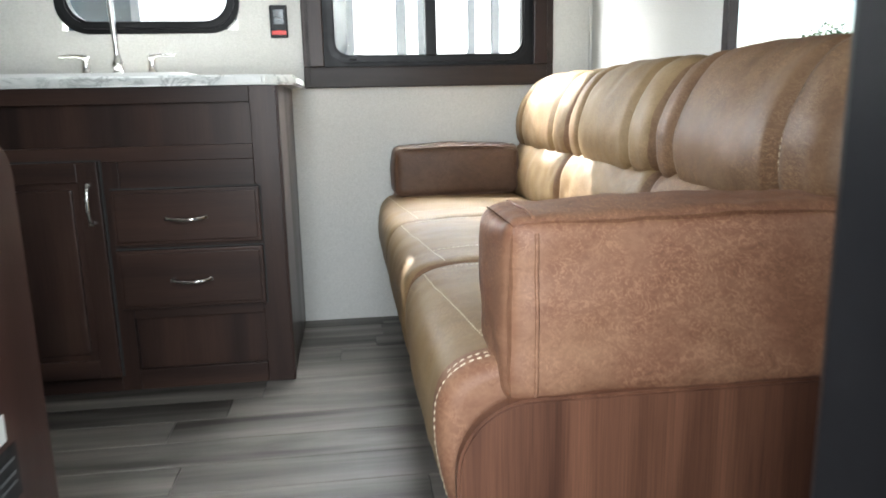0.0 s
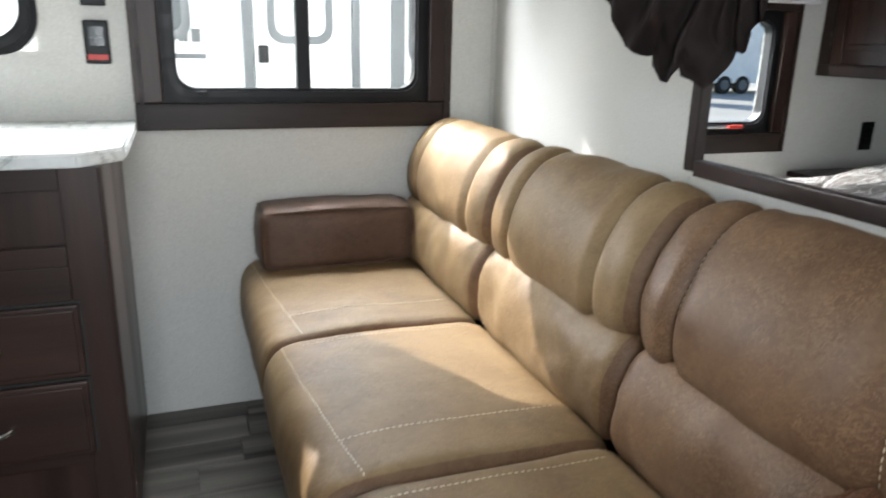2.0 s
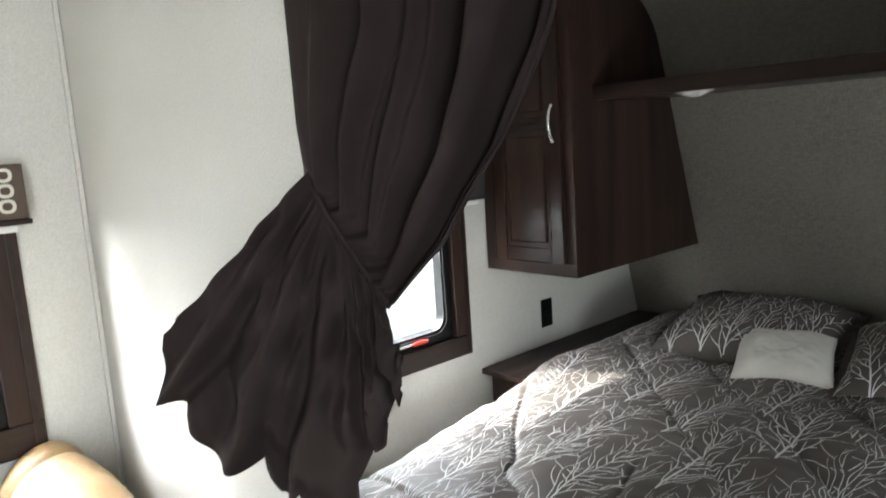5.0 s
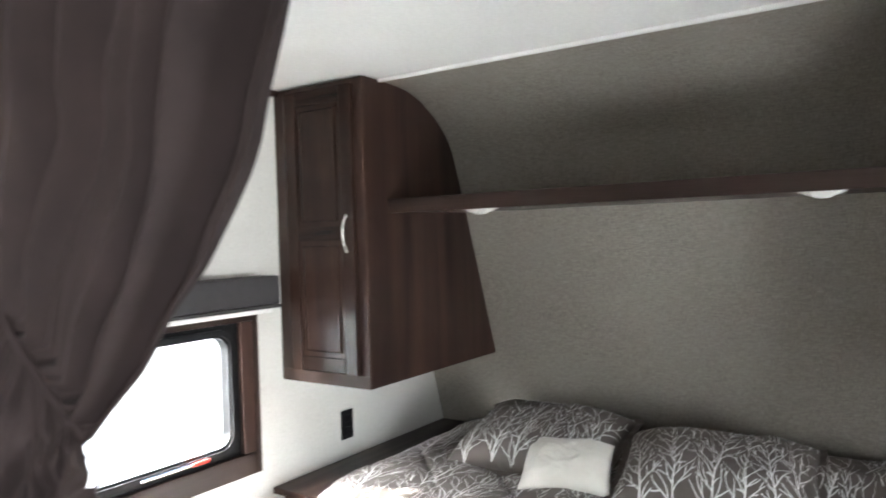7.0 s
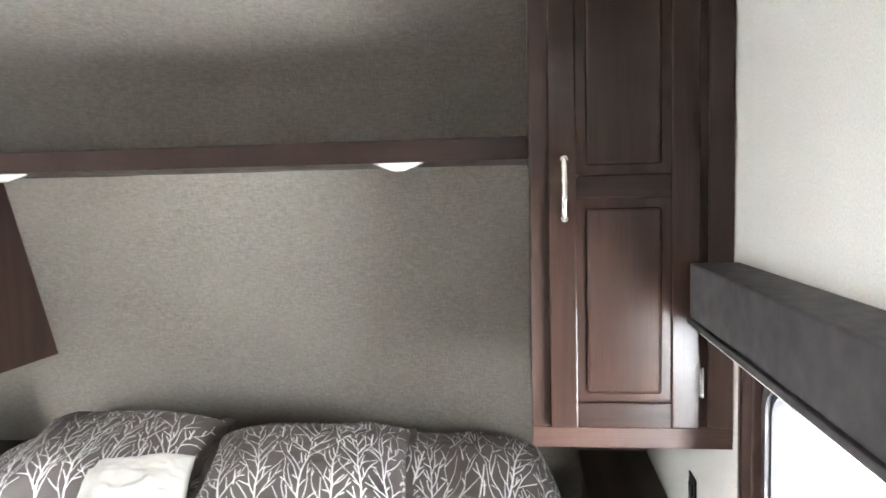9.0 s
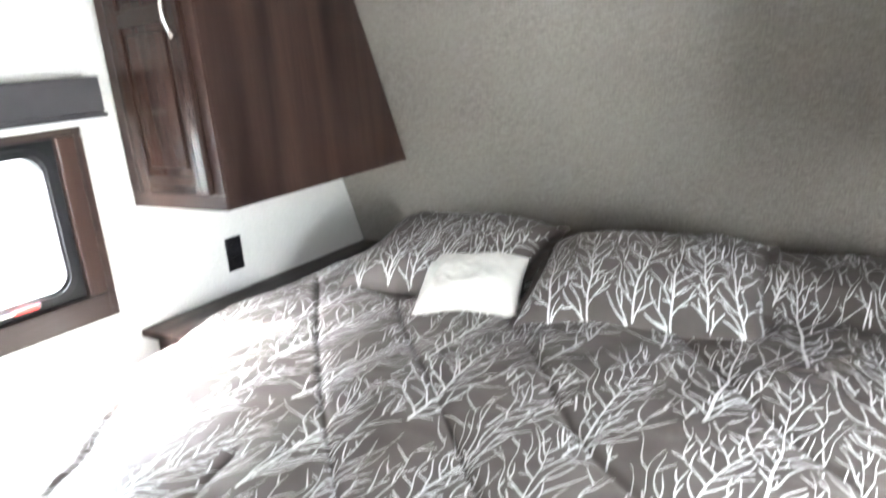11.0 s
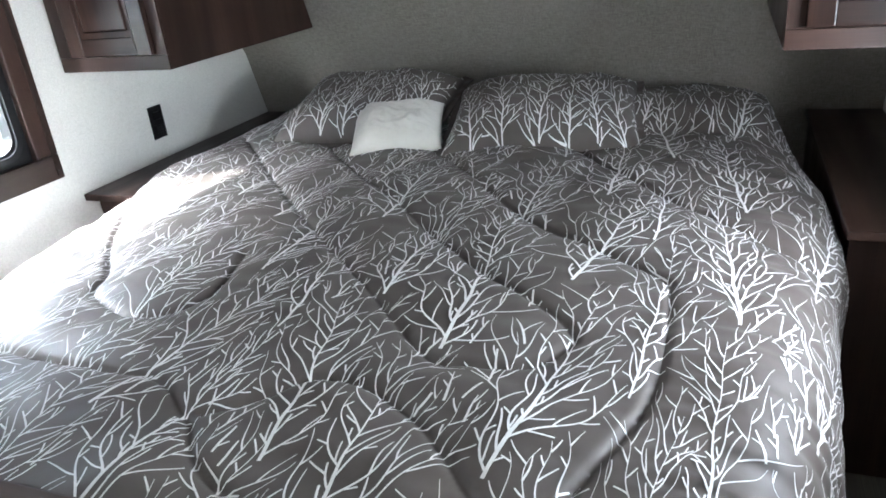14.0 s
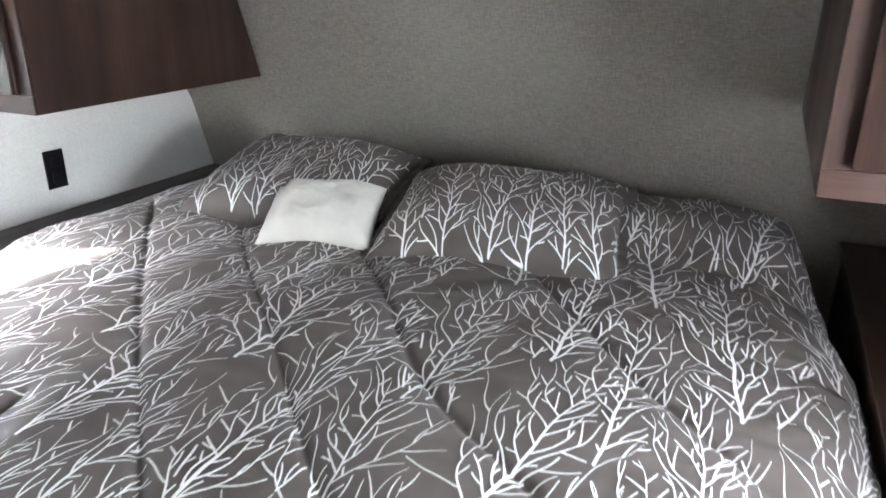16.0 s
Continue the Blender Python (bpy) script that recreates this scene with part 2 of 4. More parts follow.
LEAF = plain("leaves", (0.06, 0.11, 0.03), 0.6, wear=0.4, scale=4.0)
BARK = plain("bark", (0.09, 0.065, 0.045), 0.85, wear=0.3)
# near-black for the plank joints and the painted shadow round kitchen fronts
GAP = plain("dark_joint_and_shadow", (0.03, 0.028, 0.026), 0.8)

# ---- mesh helpers ----


def world_of(ob):
    m = Matrix.Identity(4)
    while ob:
        m = (ob.matrix_parent_inverse @ ob.matrix_basis if ob.parent else ob.matrix_basis.copy()) @ m
        ob = ob.parent
    return m


def to_mesh(name, bm, material, smooth=None):
    me = bpy.data.meshes.new(name)
    bmesh.ops.recalc_face_normals(bm, faces=bm.faces)
    if smooth is not None:
        for f in bm.faces:
            f.smooth = True
        for e in bm.edges:
            if len(e.link_faces) == 2 and e.calc_face_angle(0) > radians(smooth):
                e.smooth = False
    bm.to_mesh(me)
    bm.free()
    me.materials.append(material)
    return me


def part(name, bm, material, parent=None, label="", smooth=None):
    """Links a bmesh, in world metres, as one mesh object under a thing or part."""
    ob = new(name, to_mesh(name, bm, material, smooth))
    if parent:
        ob.parent = parent
        ob.matrix_parent_inverse = world_of(parent).inverted()
    return tagged(ob, label)


def thing(name, x, y, z, label, category, group="", kind=""):
    ob = new(name)
    ob.empty_display_size = 0.05
    ob.matrix_basis = pose(x, y, z)
    return tagged(ob, label, category, group, kind)


def box(x0, x1, y0, y1, z0, z1, bevel=0.0, bm=None, segments=2):
    own = bmesh.new()
    bmesh.ops.create_cube(own, size=1.0)
    for v in own.verts:
        v.co = Vector((x0 + (v.co.x + 0.5) * (x1 - x0), y0 + (v.co.y + 0.5) * (y1 - y0), z0 + (v.co.z + 0.5) * (z1 - z0)))
    if bevel:
        bmesh.ops.bevel(own, geom=list(own.edges), offset=bevel, segments=segments, affect="EDGES", profile=0.6)
    return merge(bm, own) if bm else own


def merge(bm, other):
    me = bpy.data.meshes.new("tmp")
    other.to_mesh(me)
    other.free()
    bm.from_mesh(me)
    bpy.data.meshes.remove(me)
    return bm


def prism(points, axis, lo, hi, bevel=0.0):
    """Extrudes a closed outline along an axis; the outline is given in the other two axes, in order."""
    bm = bmesh.new()
    def place(p, h):
        c = list(p)
        c.insert(axis, h)
        return c
    a = [bm.verts.new(place(p, lo)) for p in points]
    b = [bm.verts.new(place(p, hi)) for p in points]
    bm.faces.new(a), bm.faces.new(b[::-1])
    for i in range(len(points)):
        j = (i + 1) % len(points)
        bm.faces.new((a[i], a[j], b[j], b[i]))
    if bevel:
        bmesh.ops.recalc_face_normals(bm, faces=bm.faces)
        edges = [e for e in bm.edges if e.calc_face_angle(0) > radians(40)]
        bmesh.ops.bevel(bm, geom=edges, offset=bevel, segments=2, affect="EDGES")
    return bm


def rounded(x0, x1, z0, z1, r, n=8):
    """Outline of a rectangle with rounded corners."""
    out = []
    for cx, cz, a in ((x1 - r, z1 - r, 0), (x0 + r, z1 - r, 90), (x0 + r, z0 + r, 180), (x1 - r, z0 + r, 270)):
        for k in range(n + 1):
            t = radians(a + 90 * k / n)
            out.append((cx + r * math.cos(t), cz + r * math.sin(t)))
    return out


def ring(outer, inner, axis, lo, hi):
    """A closed frame between two outlines of the same count."""
    bm = bmesh.new()
    def row(points, h):
        out = []
        for p in points:
            c = list(p)
            c.insert(axis, h)
            out.append(bm.verts.new(c))
        return out
    a, b, c, d = row(outer, lo), row(outer, hi), row(inner, hi), row(inner, lo)
    n = len(outer)
    for i in range(n):
        j = (i + 1) % n
        for p, q in ((a, b), (b, c), (c, d), (d, a)):
            bm.faces.new((p[i], p[j], q[j], q[i]))
    return bm


def tube(points, radius, sides=10, bm=None, caps=True):
    bm = bm or bmesh.new()
    pts = [Vector(p) for p in points]
    radii = radius if isinstance(radius, (list, tuple)) else [radius] * len(pts)
    rows, up = [], None
    for i, p in enumerate(pts):
        way = (pts[min(i + 1, len(pts) - 1)] - pts[max(i - 1, 0)]).normalized()
        if up is None:
            up = way.orthogonal().normalized()
        up = (up - way * up.dot(way)).normalized()
        side = way.cross(up)
        rows.append([bm.verts.new(p + radii[i] * (up * math.cos(2 * math.pi * k / sides) + side * math.sin(2 * math.pi * k / sides))) for k in range(sides)])
    for a, b in zip(rows, rows[1:]):
        for k in range(sides):
            bm.faces.new((a[k], a[(k + 1) % sides], b[(k + 1) % sides], b[k]))
    if caps:
        bm.faces.new(rows[0][::-1]), bm.faces.new(rows[-1])
    return bm


def lathe(profile, x, y, z, sides=20):
    """Turned shape from (radius, height) pairs."""
    bm = bmesh.new()
    rows = [[bm.verts.new((x + r * math.cos(2 * math.pi * k / sides), y + r * math.sin(2 * math.pi * k / sides), z + h)) for k in range(sides)] for r, h in profile]
    for a, b in zip(rows, rows[1:]):
        for k in range(sides):
            bm.faces.new((a[k], a[(k + 1) % sides], b[(k + 1) % sides], b[k]))
    bm.faces.new(rows[0][::-1]), bm.faces.new(rows[-1])
    return bm


def smooth_line(points, n):
    """Catmull-Rom through the points, n samples."""
    p = np.array(points, float)
    p = np.vstack((2 * p[0] - p[1], p, 2 * p[-1] - p[-2]))
    out = []
    for s in np.linspace(0, len(points) - 1 - 1e-9, n):
        i, f = int(s), s - int(s)
        a, b, c, d = p[i], p[i + 1], p[i + 2], p[i + 3]
        out.append(0.5 * (2 * b + (c - a) * f + (2 * a - 5 * b + 4 * c - d) * f * f + (3 * b - a - 3 * c + d) * f ** 3))
    return np.array(out)


def wall_with_holes(a0, a1, z0, z1, holes, axis, lo, hi):
    """A slab with rectangular openings through it. axis: the one across its thickness (0 x, 1 y)."""
    bm = bmesh.new()
    cols = sorted({a0, a1, *(h[0] for h in holes), *(h[1] for h in holes)})
    rows = sorted({z0, z1, *(h[2] for h in holes), *(h[3] for h in holes)})
    def solid(i, j):
        if not (0 <= i < len(cols) - 1 and 0 <= j < len(rows) - 1):
            return False
        ca, cz = (cols[i] + cols[i + 1]) / 2, (rows[j] + rows[j + 1]) / 2
        return not any(h[0] < ca < h[1] and h[2] < cz < h[3] for h in holes)
    made = {}
    def v(a, h, z):
        c = (a, h, z) if axis == 1 else (h, a, z)
        if c not in made:
            made[c] = bm.verts.new(c)
        return made[c]
    for i in range(len(cols) - 1):
        for j in range(len(rows) - 1):
            if not solid(i, j):
                continue
            p, q, r, s = cols[i], cols[i + 1], rows[j], rows[j + 1]
            for h in (lo, hi):
                bm.faces.new((v(p, h, r), v(q, h, r), v(q, h, s), v(p, h, s)))
            for ok, e in ((solid(i - 1, j), (p, r, p, s)), (solid(i + 1, j), (q, r, q, s)), (solid(i, j - 1), (p, r, q, r)), (solid(i, j + 1), (p, s, q, s))):
                if not ok:
                    bm.faces.new((v(e[0], lo, e[1]), v(e[2], lo, e[3]), v(e[2], hi, e[3]), v(e[0], hi, e[1])))
    return bm


# ---- the shell ----
N, S, TOP, OUT = 2.69, 0.35, 2.035, 0.06
PX, PT = 0.9, 0.014
SOFA_WIN = (-0.075, 0.66, 0.95, 1.40)
KITCHEN_WIN = (-0.96, -0.38, 1.07, 1.42)
BED_WIN = (1.42, 2.02, 0.83, 1.24)
DOOR = (-0.47, 0.243, 0.0, 1.9)
tagged(part("floor", box(-2.6, 3.36, S - OUT, N + OUT, -0.06, -0.006), GAP), "grey wood-look vinyl plank floor", "floor", kind="structure")
FLOOR = bpy.data.objects["floor"]
tagged(part("ceiling", box(-2.6, 2.9, S - OUT, N + OUT, TOP, TOP + 0.05), CEIL), "off-white smooth panelled ceiling", "ceiling", kind="structure")
tagged(part("wall_north", wall_with_holes(-2.6, 3.36, -0.06, TOP, [SOFA_WIN, KITCHEN_WIN, BED_WIN], 1, N, N + OUT), WALL), "off-white textured vinyl wall with windows", "wall", kind="structure")
tagged(part("wall_south", wall_with_holes(-2.6, 3.36, -0.06, TOP, [BED_WIN, DOOR], 1, S - OUT, S), WALL), "off-white textured vinyl wall with entry door opening", "wall", kind="structure")
tagged(part("wall_west", box(-2.66, -2.6, S - OUT, N + OUT, -0.06, TOP), WALL), "off-white textured vinyl end wall", "wall", kind="structure")

# curved front wall of the trailer
line = [(3.3, 0.0), (3.3, 0.4), (3.222, 0.66), (3.145, 0.92), (3.065, 1.06), (2.84, 1.6), (2.79, 1.74)]
arc = smooth_line([(2.79, 1.74), (2.735, 1.86), (2.63, 1.955), (2.5, 2.015), (2.33, 2.034)], 24)
inner = [*line[:-1], *map(tuple, arc)]
outer = [(x + 0.06, z + (0.05 if x < 2.75 else 0.01)) for x, z in inner]
tagged(part("wall_east", prism(inner + outer[::-1], 1, S - OUT, N + OUT), TAUPE, smooth=40), "taupe woven-look wall curving into the ceiling", "wall", kind="structure")
tagged(part("trim", box(2.318, 2.334, S, N, TOP - 0.012, TOP - 0.001, 0.003), WHITE), "white bead along the ceiling edge", "trim", kind="structure")
tagged(part("trim", box(PX + PT, 2.24, N - 0.018, N - 0.001, TOP - 0.022, TOP - 0.001, 0.003), ESPRESSO_X), "dark wood ceiling trim strip", "trim", kind="structure")
tagged(part("trim", box(-2.6, PX, N - 0.018, N - 0.001, TOP - 0.022, TOP - 0.001, 0.003), ESPRESSO_X), "dark wood ceiling trim strip", "trim", kind="structure")
tagged(part("trim", box(0.888, 0.899, N - 0.012, N - 0.001, 0.0, TOP - 0.024, 0.003), WALL), "off-white corner bead between walls", "trim", kind="structure")

# partition behind the sofa: full height beside the window, half height behind the backrest
JAMB, SILL, HALF_END = 1.722, 0.885, 0.97
step = [(N - 0.001, 0.0), (N - 0.001, TOP - 0.001), (JAMB, TOP - 0.001), (JAMB, SILL), (HALF_END, SILL), (HALF_END, 0.0)]
tagged(part("wall_partition", prism(step, 0, PX, PX + PT), WALL), "off-white half wall between sofa and bed", "wall", kind="structure")
opening = thing("trim", PX, JAMB, SILL, "black wood trim round the bed opening", "trim", kind="structure")
part("jamb", box(PX - 0.006, PX + PT + 0.006, JAMB - 0.026, JAMB + 0.003, SILL - 0.004, TOP - 0.002, 0.003), ESPRESSO, opening)
part("sill", box(PX - 0.006, PX + PT + 0.006, HALF_END - 0.012, JAMB - 0.028, SILL - 0.012, SILL + 0.02, 0.003), ESPRESSO_Y, opening)
part("end_cap", box(PX - 0.006, PX + PT + 0.006, HALF_END - 0.03, HALF_END - 0.002, 0.0, SILL - 0.014, 0.003), ESPRESSO, opening)
tagged(part("trim", box(PX - 0.004, PX - 0.0005, JAMB - 0.014, JAMB - 0.002, 0.0, SILL - 0.014), WALL), "off-white panel seam strip", "trim", kind="structure")


# ---- windows ----
def slider_window(name, win, wall, sign, label, wooden=True, mullion=True, r=0.06):
    """A trailer window in a wall along x. sign: +1 when the room lies towards -y of it."""
    x0, x1, z0, z1 = win
    def ys(a, b):
        return sorted((wall - sign * a, wall - sign * b))
    w = thing(name, (x0 + x1) / 2, wall, z0, label, "window", kind="structure")
    lip = 0.028
    if wooden:
        m = 0.085
        xa, xb, za, zb = x0 - m, x1 + m, z0 - m, z1 + 0.05
        for bar in ((xa, xb, za, z0 - 0.012), (xa, xb, z1 + 0.012, zb), (xa, x0 - 0.012, z0 - 0.0115, z1 + 0.0115), (x1 + 0.012, xb, z0 - 0.0115, z1 + 0.0115)):
            part("frame_board", box(bar[0], bar[1], *ys(0.001, 0.03), bar[2], bar[3], 0.004), FRAME_WOOD if bar[1] - bar[0] > 0.3 else ESPRESSO, w)
        bead = box(xa + 0.012, xa + 0.024, *ys(0.030, 0.034), za + 0.012, zb - 0.012, 0.001)
        box(xb - 0.024, xb - 0.012, *ys(0.030, 0.034), za + 0.012, zb - 0.012, 0.001, bead)
        part("bead", bead, FRAME_WOOD, w)
        for sx in (xa + 0.02, xb - 0.02, (xa + xb) / 2 - 0.13):
            part("screw", lathe([(0.0035, 0), (0.0035, 0.002)], sx, sum(ys(0.033, 0.035)) / 2, za + 0.025, 8), BLACK, w)
    part("gasket", ring(rounded(x0 - 0.012, x1 + 0.012, z0 - 0.012, z1 + 0.012, 0.004 if wooden else r + 0.012), rounded(x0 + lip, x1 - lip, z0 + lip, z1 - lip, r - 0.01), 1, *ys(-0.028, 0.012)), RUBBER, w, smooth=40)
    part("track", ring(rounded(x0 + 0.004, x1 - 0.004, z0 + 0.004, z1 - 0.004, r), rounded(x0 + lip - 0.006, x1 - lip + 0.006, z0 + lip - 0.008, z1 - lip + 0.006, r - 0.012), 1, *ys(0.012, 0.02)), BLACK, w, smooth=40)
    if mullion:
        xm = x0 + (x1 - x0) * 0.505
        part("mullion", box(xm - 0.02, xm + 0.02, *ys(-0.02, 0.016), z0 + lip - 0.004, z1 - lip + 0.004, 0.004), BLACK, w)
        part("latch", box(x0 + lip + 0.05, x0 + lip + 0.075, *ys(0.02, 0.032), z0 + 0.012, z0 + 0.022, 0.002), BLACK, w)
    elif wooden:
        part("latch", box(x1 - 0.36, x1 - 0.12, *ys(0.021, 0.031), z0 + 0.007, z0 + 0.016, 0.003), CHROME, w, "chrome latch bar")
        part("red_tab", box(x1 - 0.19, x1 - 0.13, *ys(0.032, 0.038), z0 + 0.006, z0 + 0.019, 0.002), RED, w)
    pane = part("pane", box(x0 + lip - 0.004, x1 - lip + 0.004, *ys(-0.012, -0.007), z0 + lip - 0.004, z1 - lip + 0.004), GLASS, w)
    pane.visible_shadow = False
    return w


slider_window("window_1", SOFA_WIN, N, 1, "sliding window in dark wood frame above the sofa")
slider_window("window_2", KITCHEN_WIN, N, 1, "rounded black-framed window above the kitchen sink", wooden=False, mullion=False, r=0.09)
slider_window("window_3", BED_WIN, N, 1, "emergency exit window in dark frame beside the bed", mullion=False)
slider_window("window_4", BED_WIN, S, -1, "window in dark frame on the bed's far side", mullion=False)


def writing(body, size, place, parent, material, name):
    """Flat lettering that faces -y, built as a mesh."""
    curve = bpy.data.curves.new(name, "FONT")
    curve.body, curve.size, curve.extrude = body, size, 0.0004
    curve.align_x, curve.align_y = "CENTER", "CENTER"
    tmp = new("tmp_text", curve)
    me = bpy.data.meshes.new_from_object(tmp.evaluated_get(bpy.context.evaluated_depsgraph_get()))
    bpy.data.objects.remove(tmp)
    me.transform(pose(*place, 90, 0, 0))
    me.materials.clear()
    me.materials.append(material)
    ob = new(name, me)
    ob.parent = parent
    ob.matrix_parent_inverse = world_of(parent).inverted()
    return ob


exit_label = thing("exit_sign", 1.685, N, 0.69, "small clear exit label with faint pink letters below the window", "sign")
exit_plate = part("plate", box(1.638, 1.732, N - 0.002, N - 0.0005, 0.69, 0.736, 0.0005), WALL, exit_label)
writing("EXIT", 0.042, (1.685, N - 0.0025, 0.713), exit_plate, FAINT, "lettering")


def valance(name, x0, x1, wall, sign, z0, z1, label, trellis):
    ya, yb = sorted((wall - sign * 0.001, wall - sign * 0.09))
    v = thing(name, (x0 + x1) / 2, wall, z0, label, "valance")
    part("board", box(x0, x1, ya, yb, z0, z1, 0.004), TRELLIS if trellis else VALANCE, v)
    if trellis:
        bm = bmesh.new()
        front = ya - 0.002 if sign > 0 else yb + 0.002
        for k in range(int((x1 - x0 - 0.03) / 0.036)):
            for j in range(3):
                cx, cz = x0 + 0.03 + 0.036 * k, z0 + 0.028 + 0.032 * j
                o = rounded(cx - 0.016, cx + 0.016, cz - 0.0145, cz + 0.0145, 0.012, 3)
                i = rounded(cx - 0.0095, cx + 0.0095, cz - 0.008, cz + 0.008, 0.007, 3)
                merge(bm, ring(o, i, 1, front, front + 0.0015 * sign))
        part("trellis_pattern", bm, IVORY, v, "ivory trellis print")
    part("lower_edge", box(x0 - 0.004, x1 + 0.004, ya - (0.004 if sign > 0 else 0), yb + (0.004 if sign < 0 else 0), z0 - 0.012, z0 - 0.001, 0.002), FRAME_WOOD if trellis else VALANCE, v)
    part("blind", box(x0 + 0.02, x1 - 0.02, *((ya + 0.012, yb - 0.012)), z0 - 0.028, z0 - 0.013, 0.004), WHITE, v, "white folded blind below the box")
    return v


valance("window_valance", -0.17, 0.762, N, 1, 1.395, 1.51, "trellis-patterned fabric valance above the sofa window", True)
valance("window_valance", 1.32, 2.15, N, 1, 1.305, 1.398, "charcoal box valance above the bed window", False)
valance("window_valance", 1.32, 2.2, S, -1, 1.29, 1.39, "charcoal box valance with white blind beneath", False)

# entry door frame, south wall
frame_s = thing("door_1", -0.12, S, 0, "black entry door frame with rubber seal", "door frame", kind="structure")
for x0, x1 in ((DOOR[0] - 0.05, DOOR[0] + 0.015), (DOOR[1] - 0.015, DOOR[1] + 0.05)):
    part("jamb", box(x0, x1, S - OUT - 0.05, S + 0.012, 0.0, 1.95, 0.006), BLACK, frame_s)
part("head", box(DOOR[0] + 0.016, DOOR[1] - 0.016, S - OUT - 0.05, S + 0.012, 1.885, 1.95, 0.006), BLACK, frame_s)
part("threshold", box(DOOR[0] + 0.016, DOOR[1] - 0.016, S - OUT - 0.05, S + 0.004, -0.03, 0.004, 0.003), GREY, frame_s)
part("seal", box(DOOR[1] - 0.028, DOOR[1] - 0.016, S - 0.085, S - 0.06, 0.0, 1.88, 0.006), SEAL, frame_s, "scuffed black rubber seal")

# ---- cabinets ----
def bow_handle(name, a, b, out, parent, label="chrome bow handle"):
    """A bow pull from a to b that stands off along out."""
    a, b, out = Vector(a), Vector(b), Vector(out)
    pts, radii = [], []
    for k in range(15):
        s = k / 14
        lift = math.sin(math.pi * s) ** 0.6
        pts.append(a.lerp(b, s) + out * (0.006 + 0.02 * lift))
        radii.append(0.0042 + 0.002 * abs(math.cos(math.pi * s)) + (0.0018 if k in (7, 5, 9) else 0))
    bm = tube(pts, radii, 8)
    for p in (a, b):
        tube([p, p + out * 0.01], 0.007, 8, bm)
    return part("handle", bm, CHROME, parent, label, smooth=50)


def panel_face(lo, hi, z0, z1, plane, axis, sign, parent, name, panels, material, border=0.05, thick=0.019):
    """A framed door or drawer front. axis: the one it faces along; sign: towards the viewer; panels: list of (z0, z1)."""
    def bar(a0, a1, b0, b1, d0, d1, bevel):
        d0, d1 = sorted((plane + sign * d0, plane + sign * d1))
        return box(d0, d1, a0, a1, b0, b1, bevel) if axis == 0 else box(a0, a1, d0, d1, b0, b1, bevel)
    d = part(name, bar(lo, hi, z0, z1, 0.001, thick * 0.6, 0.003), material, parent)
    bars = [(lo, lo + border, z0, z1), (hi - border, hi, z0, z1)]
    edges = [z0, *[v for p in panels for v in p], z1]
    for a, b in zip(edges[::2], edges[1::2]):
        bars.append((lo + border - 0.001, hi - border + 0.001, a, b))
    for n, b in enumerate(bars):
        part("stile" if n < 2 else "rail", bar(*b, thick * 0.6, thick, 0.003), material if n < 2 else (ESPRESSO_X if axis == 1 else GLOSSY_Y), d)
    for a, b in panels:
        part("raised_panel", bar(lo + border + 0.018, hi - border - 0.018, a + 0.018, b - 0.018, thick * 0.6 + 0.0005, thick * 0.95, 0.006), material, d)
    return d


def overhead(name, y0, y1, handle_y, hinge_y, label):
    """Wardrobe cabinet over the bed whose back follows the curved front wall."""
    c = thing(name, 2.244, (y0 + y1) / 2, 1.027, label, "cabinet", group="cabinets flanking the bed")
    def back(z):
        return float(np.interp(z, [0.67, 1.0, 1.6, 1.74], [3.155, 3.045, 2.835, 2.785]))
    curve = [(x - 0.006, min(z - 0.004, TOP - 0.004)) for x, z in arc]
    outline = [(2.244, 1.027), (back(1.027), 1.027), (back(1.6), 1.6), *curve, (2.244, TOP - 0.004)]
    part("body", prism(outline, 1, y0, y1), ESPRESSO, c)
    part("stile", box(2.236, 2.243, y0, y1, 1.027, 1.068, 0.001), ESPRESSO_Y, c)
    part("stile", box(2.236, 2.243, y0, y0 + 0.045, 1.0685, TOP - 0.005, 0.001), ESPRESSO, c)
    part("stile", box(2.236, 2.243, y1 - 0.045, y1, 1.0685, TOP - 0.005, 0.001), ESPRESSO, c)
    lo, hi = y0 + 0.035, y1 - 0.035
    if hinge_y > handle_y:
        hi -= 0.03
    else:
        lo += 0.03
    d = panel_face(lo, hi, 1.072, TOP - 0.025, 2.235, 0, -1, c, "door", [(1.122, 1.51), (1.555, TOP - 0.075)], GLOSSY, 0.052)
    bow_handle("handle", (2.214, handle_y, 1.475), (2.214, handle_y, 1.585), (-1, 0, 0), d)
    for z in (1.16, 1.92):
        part("hinge", box(2.222, 2.2345, hinge_y - 0.012, hinge_y + 0.004, z - 0.03, z + 0.03, 0.003), CHROME, c)
    return c


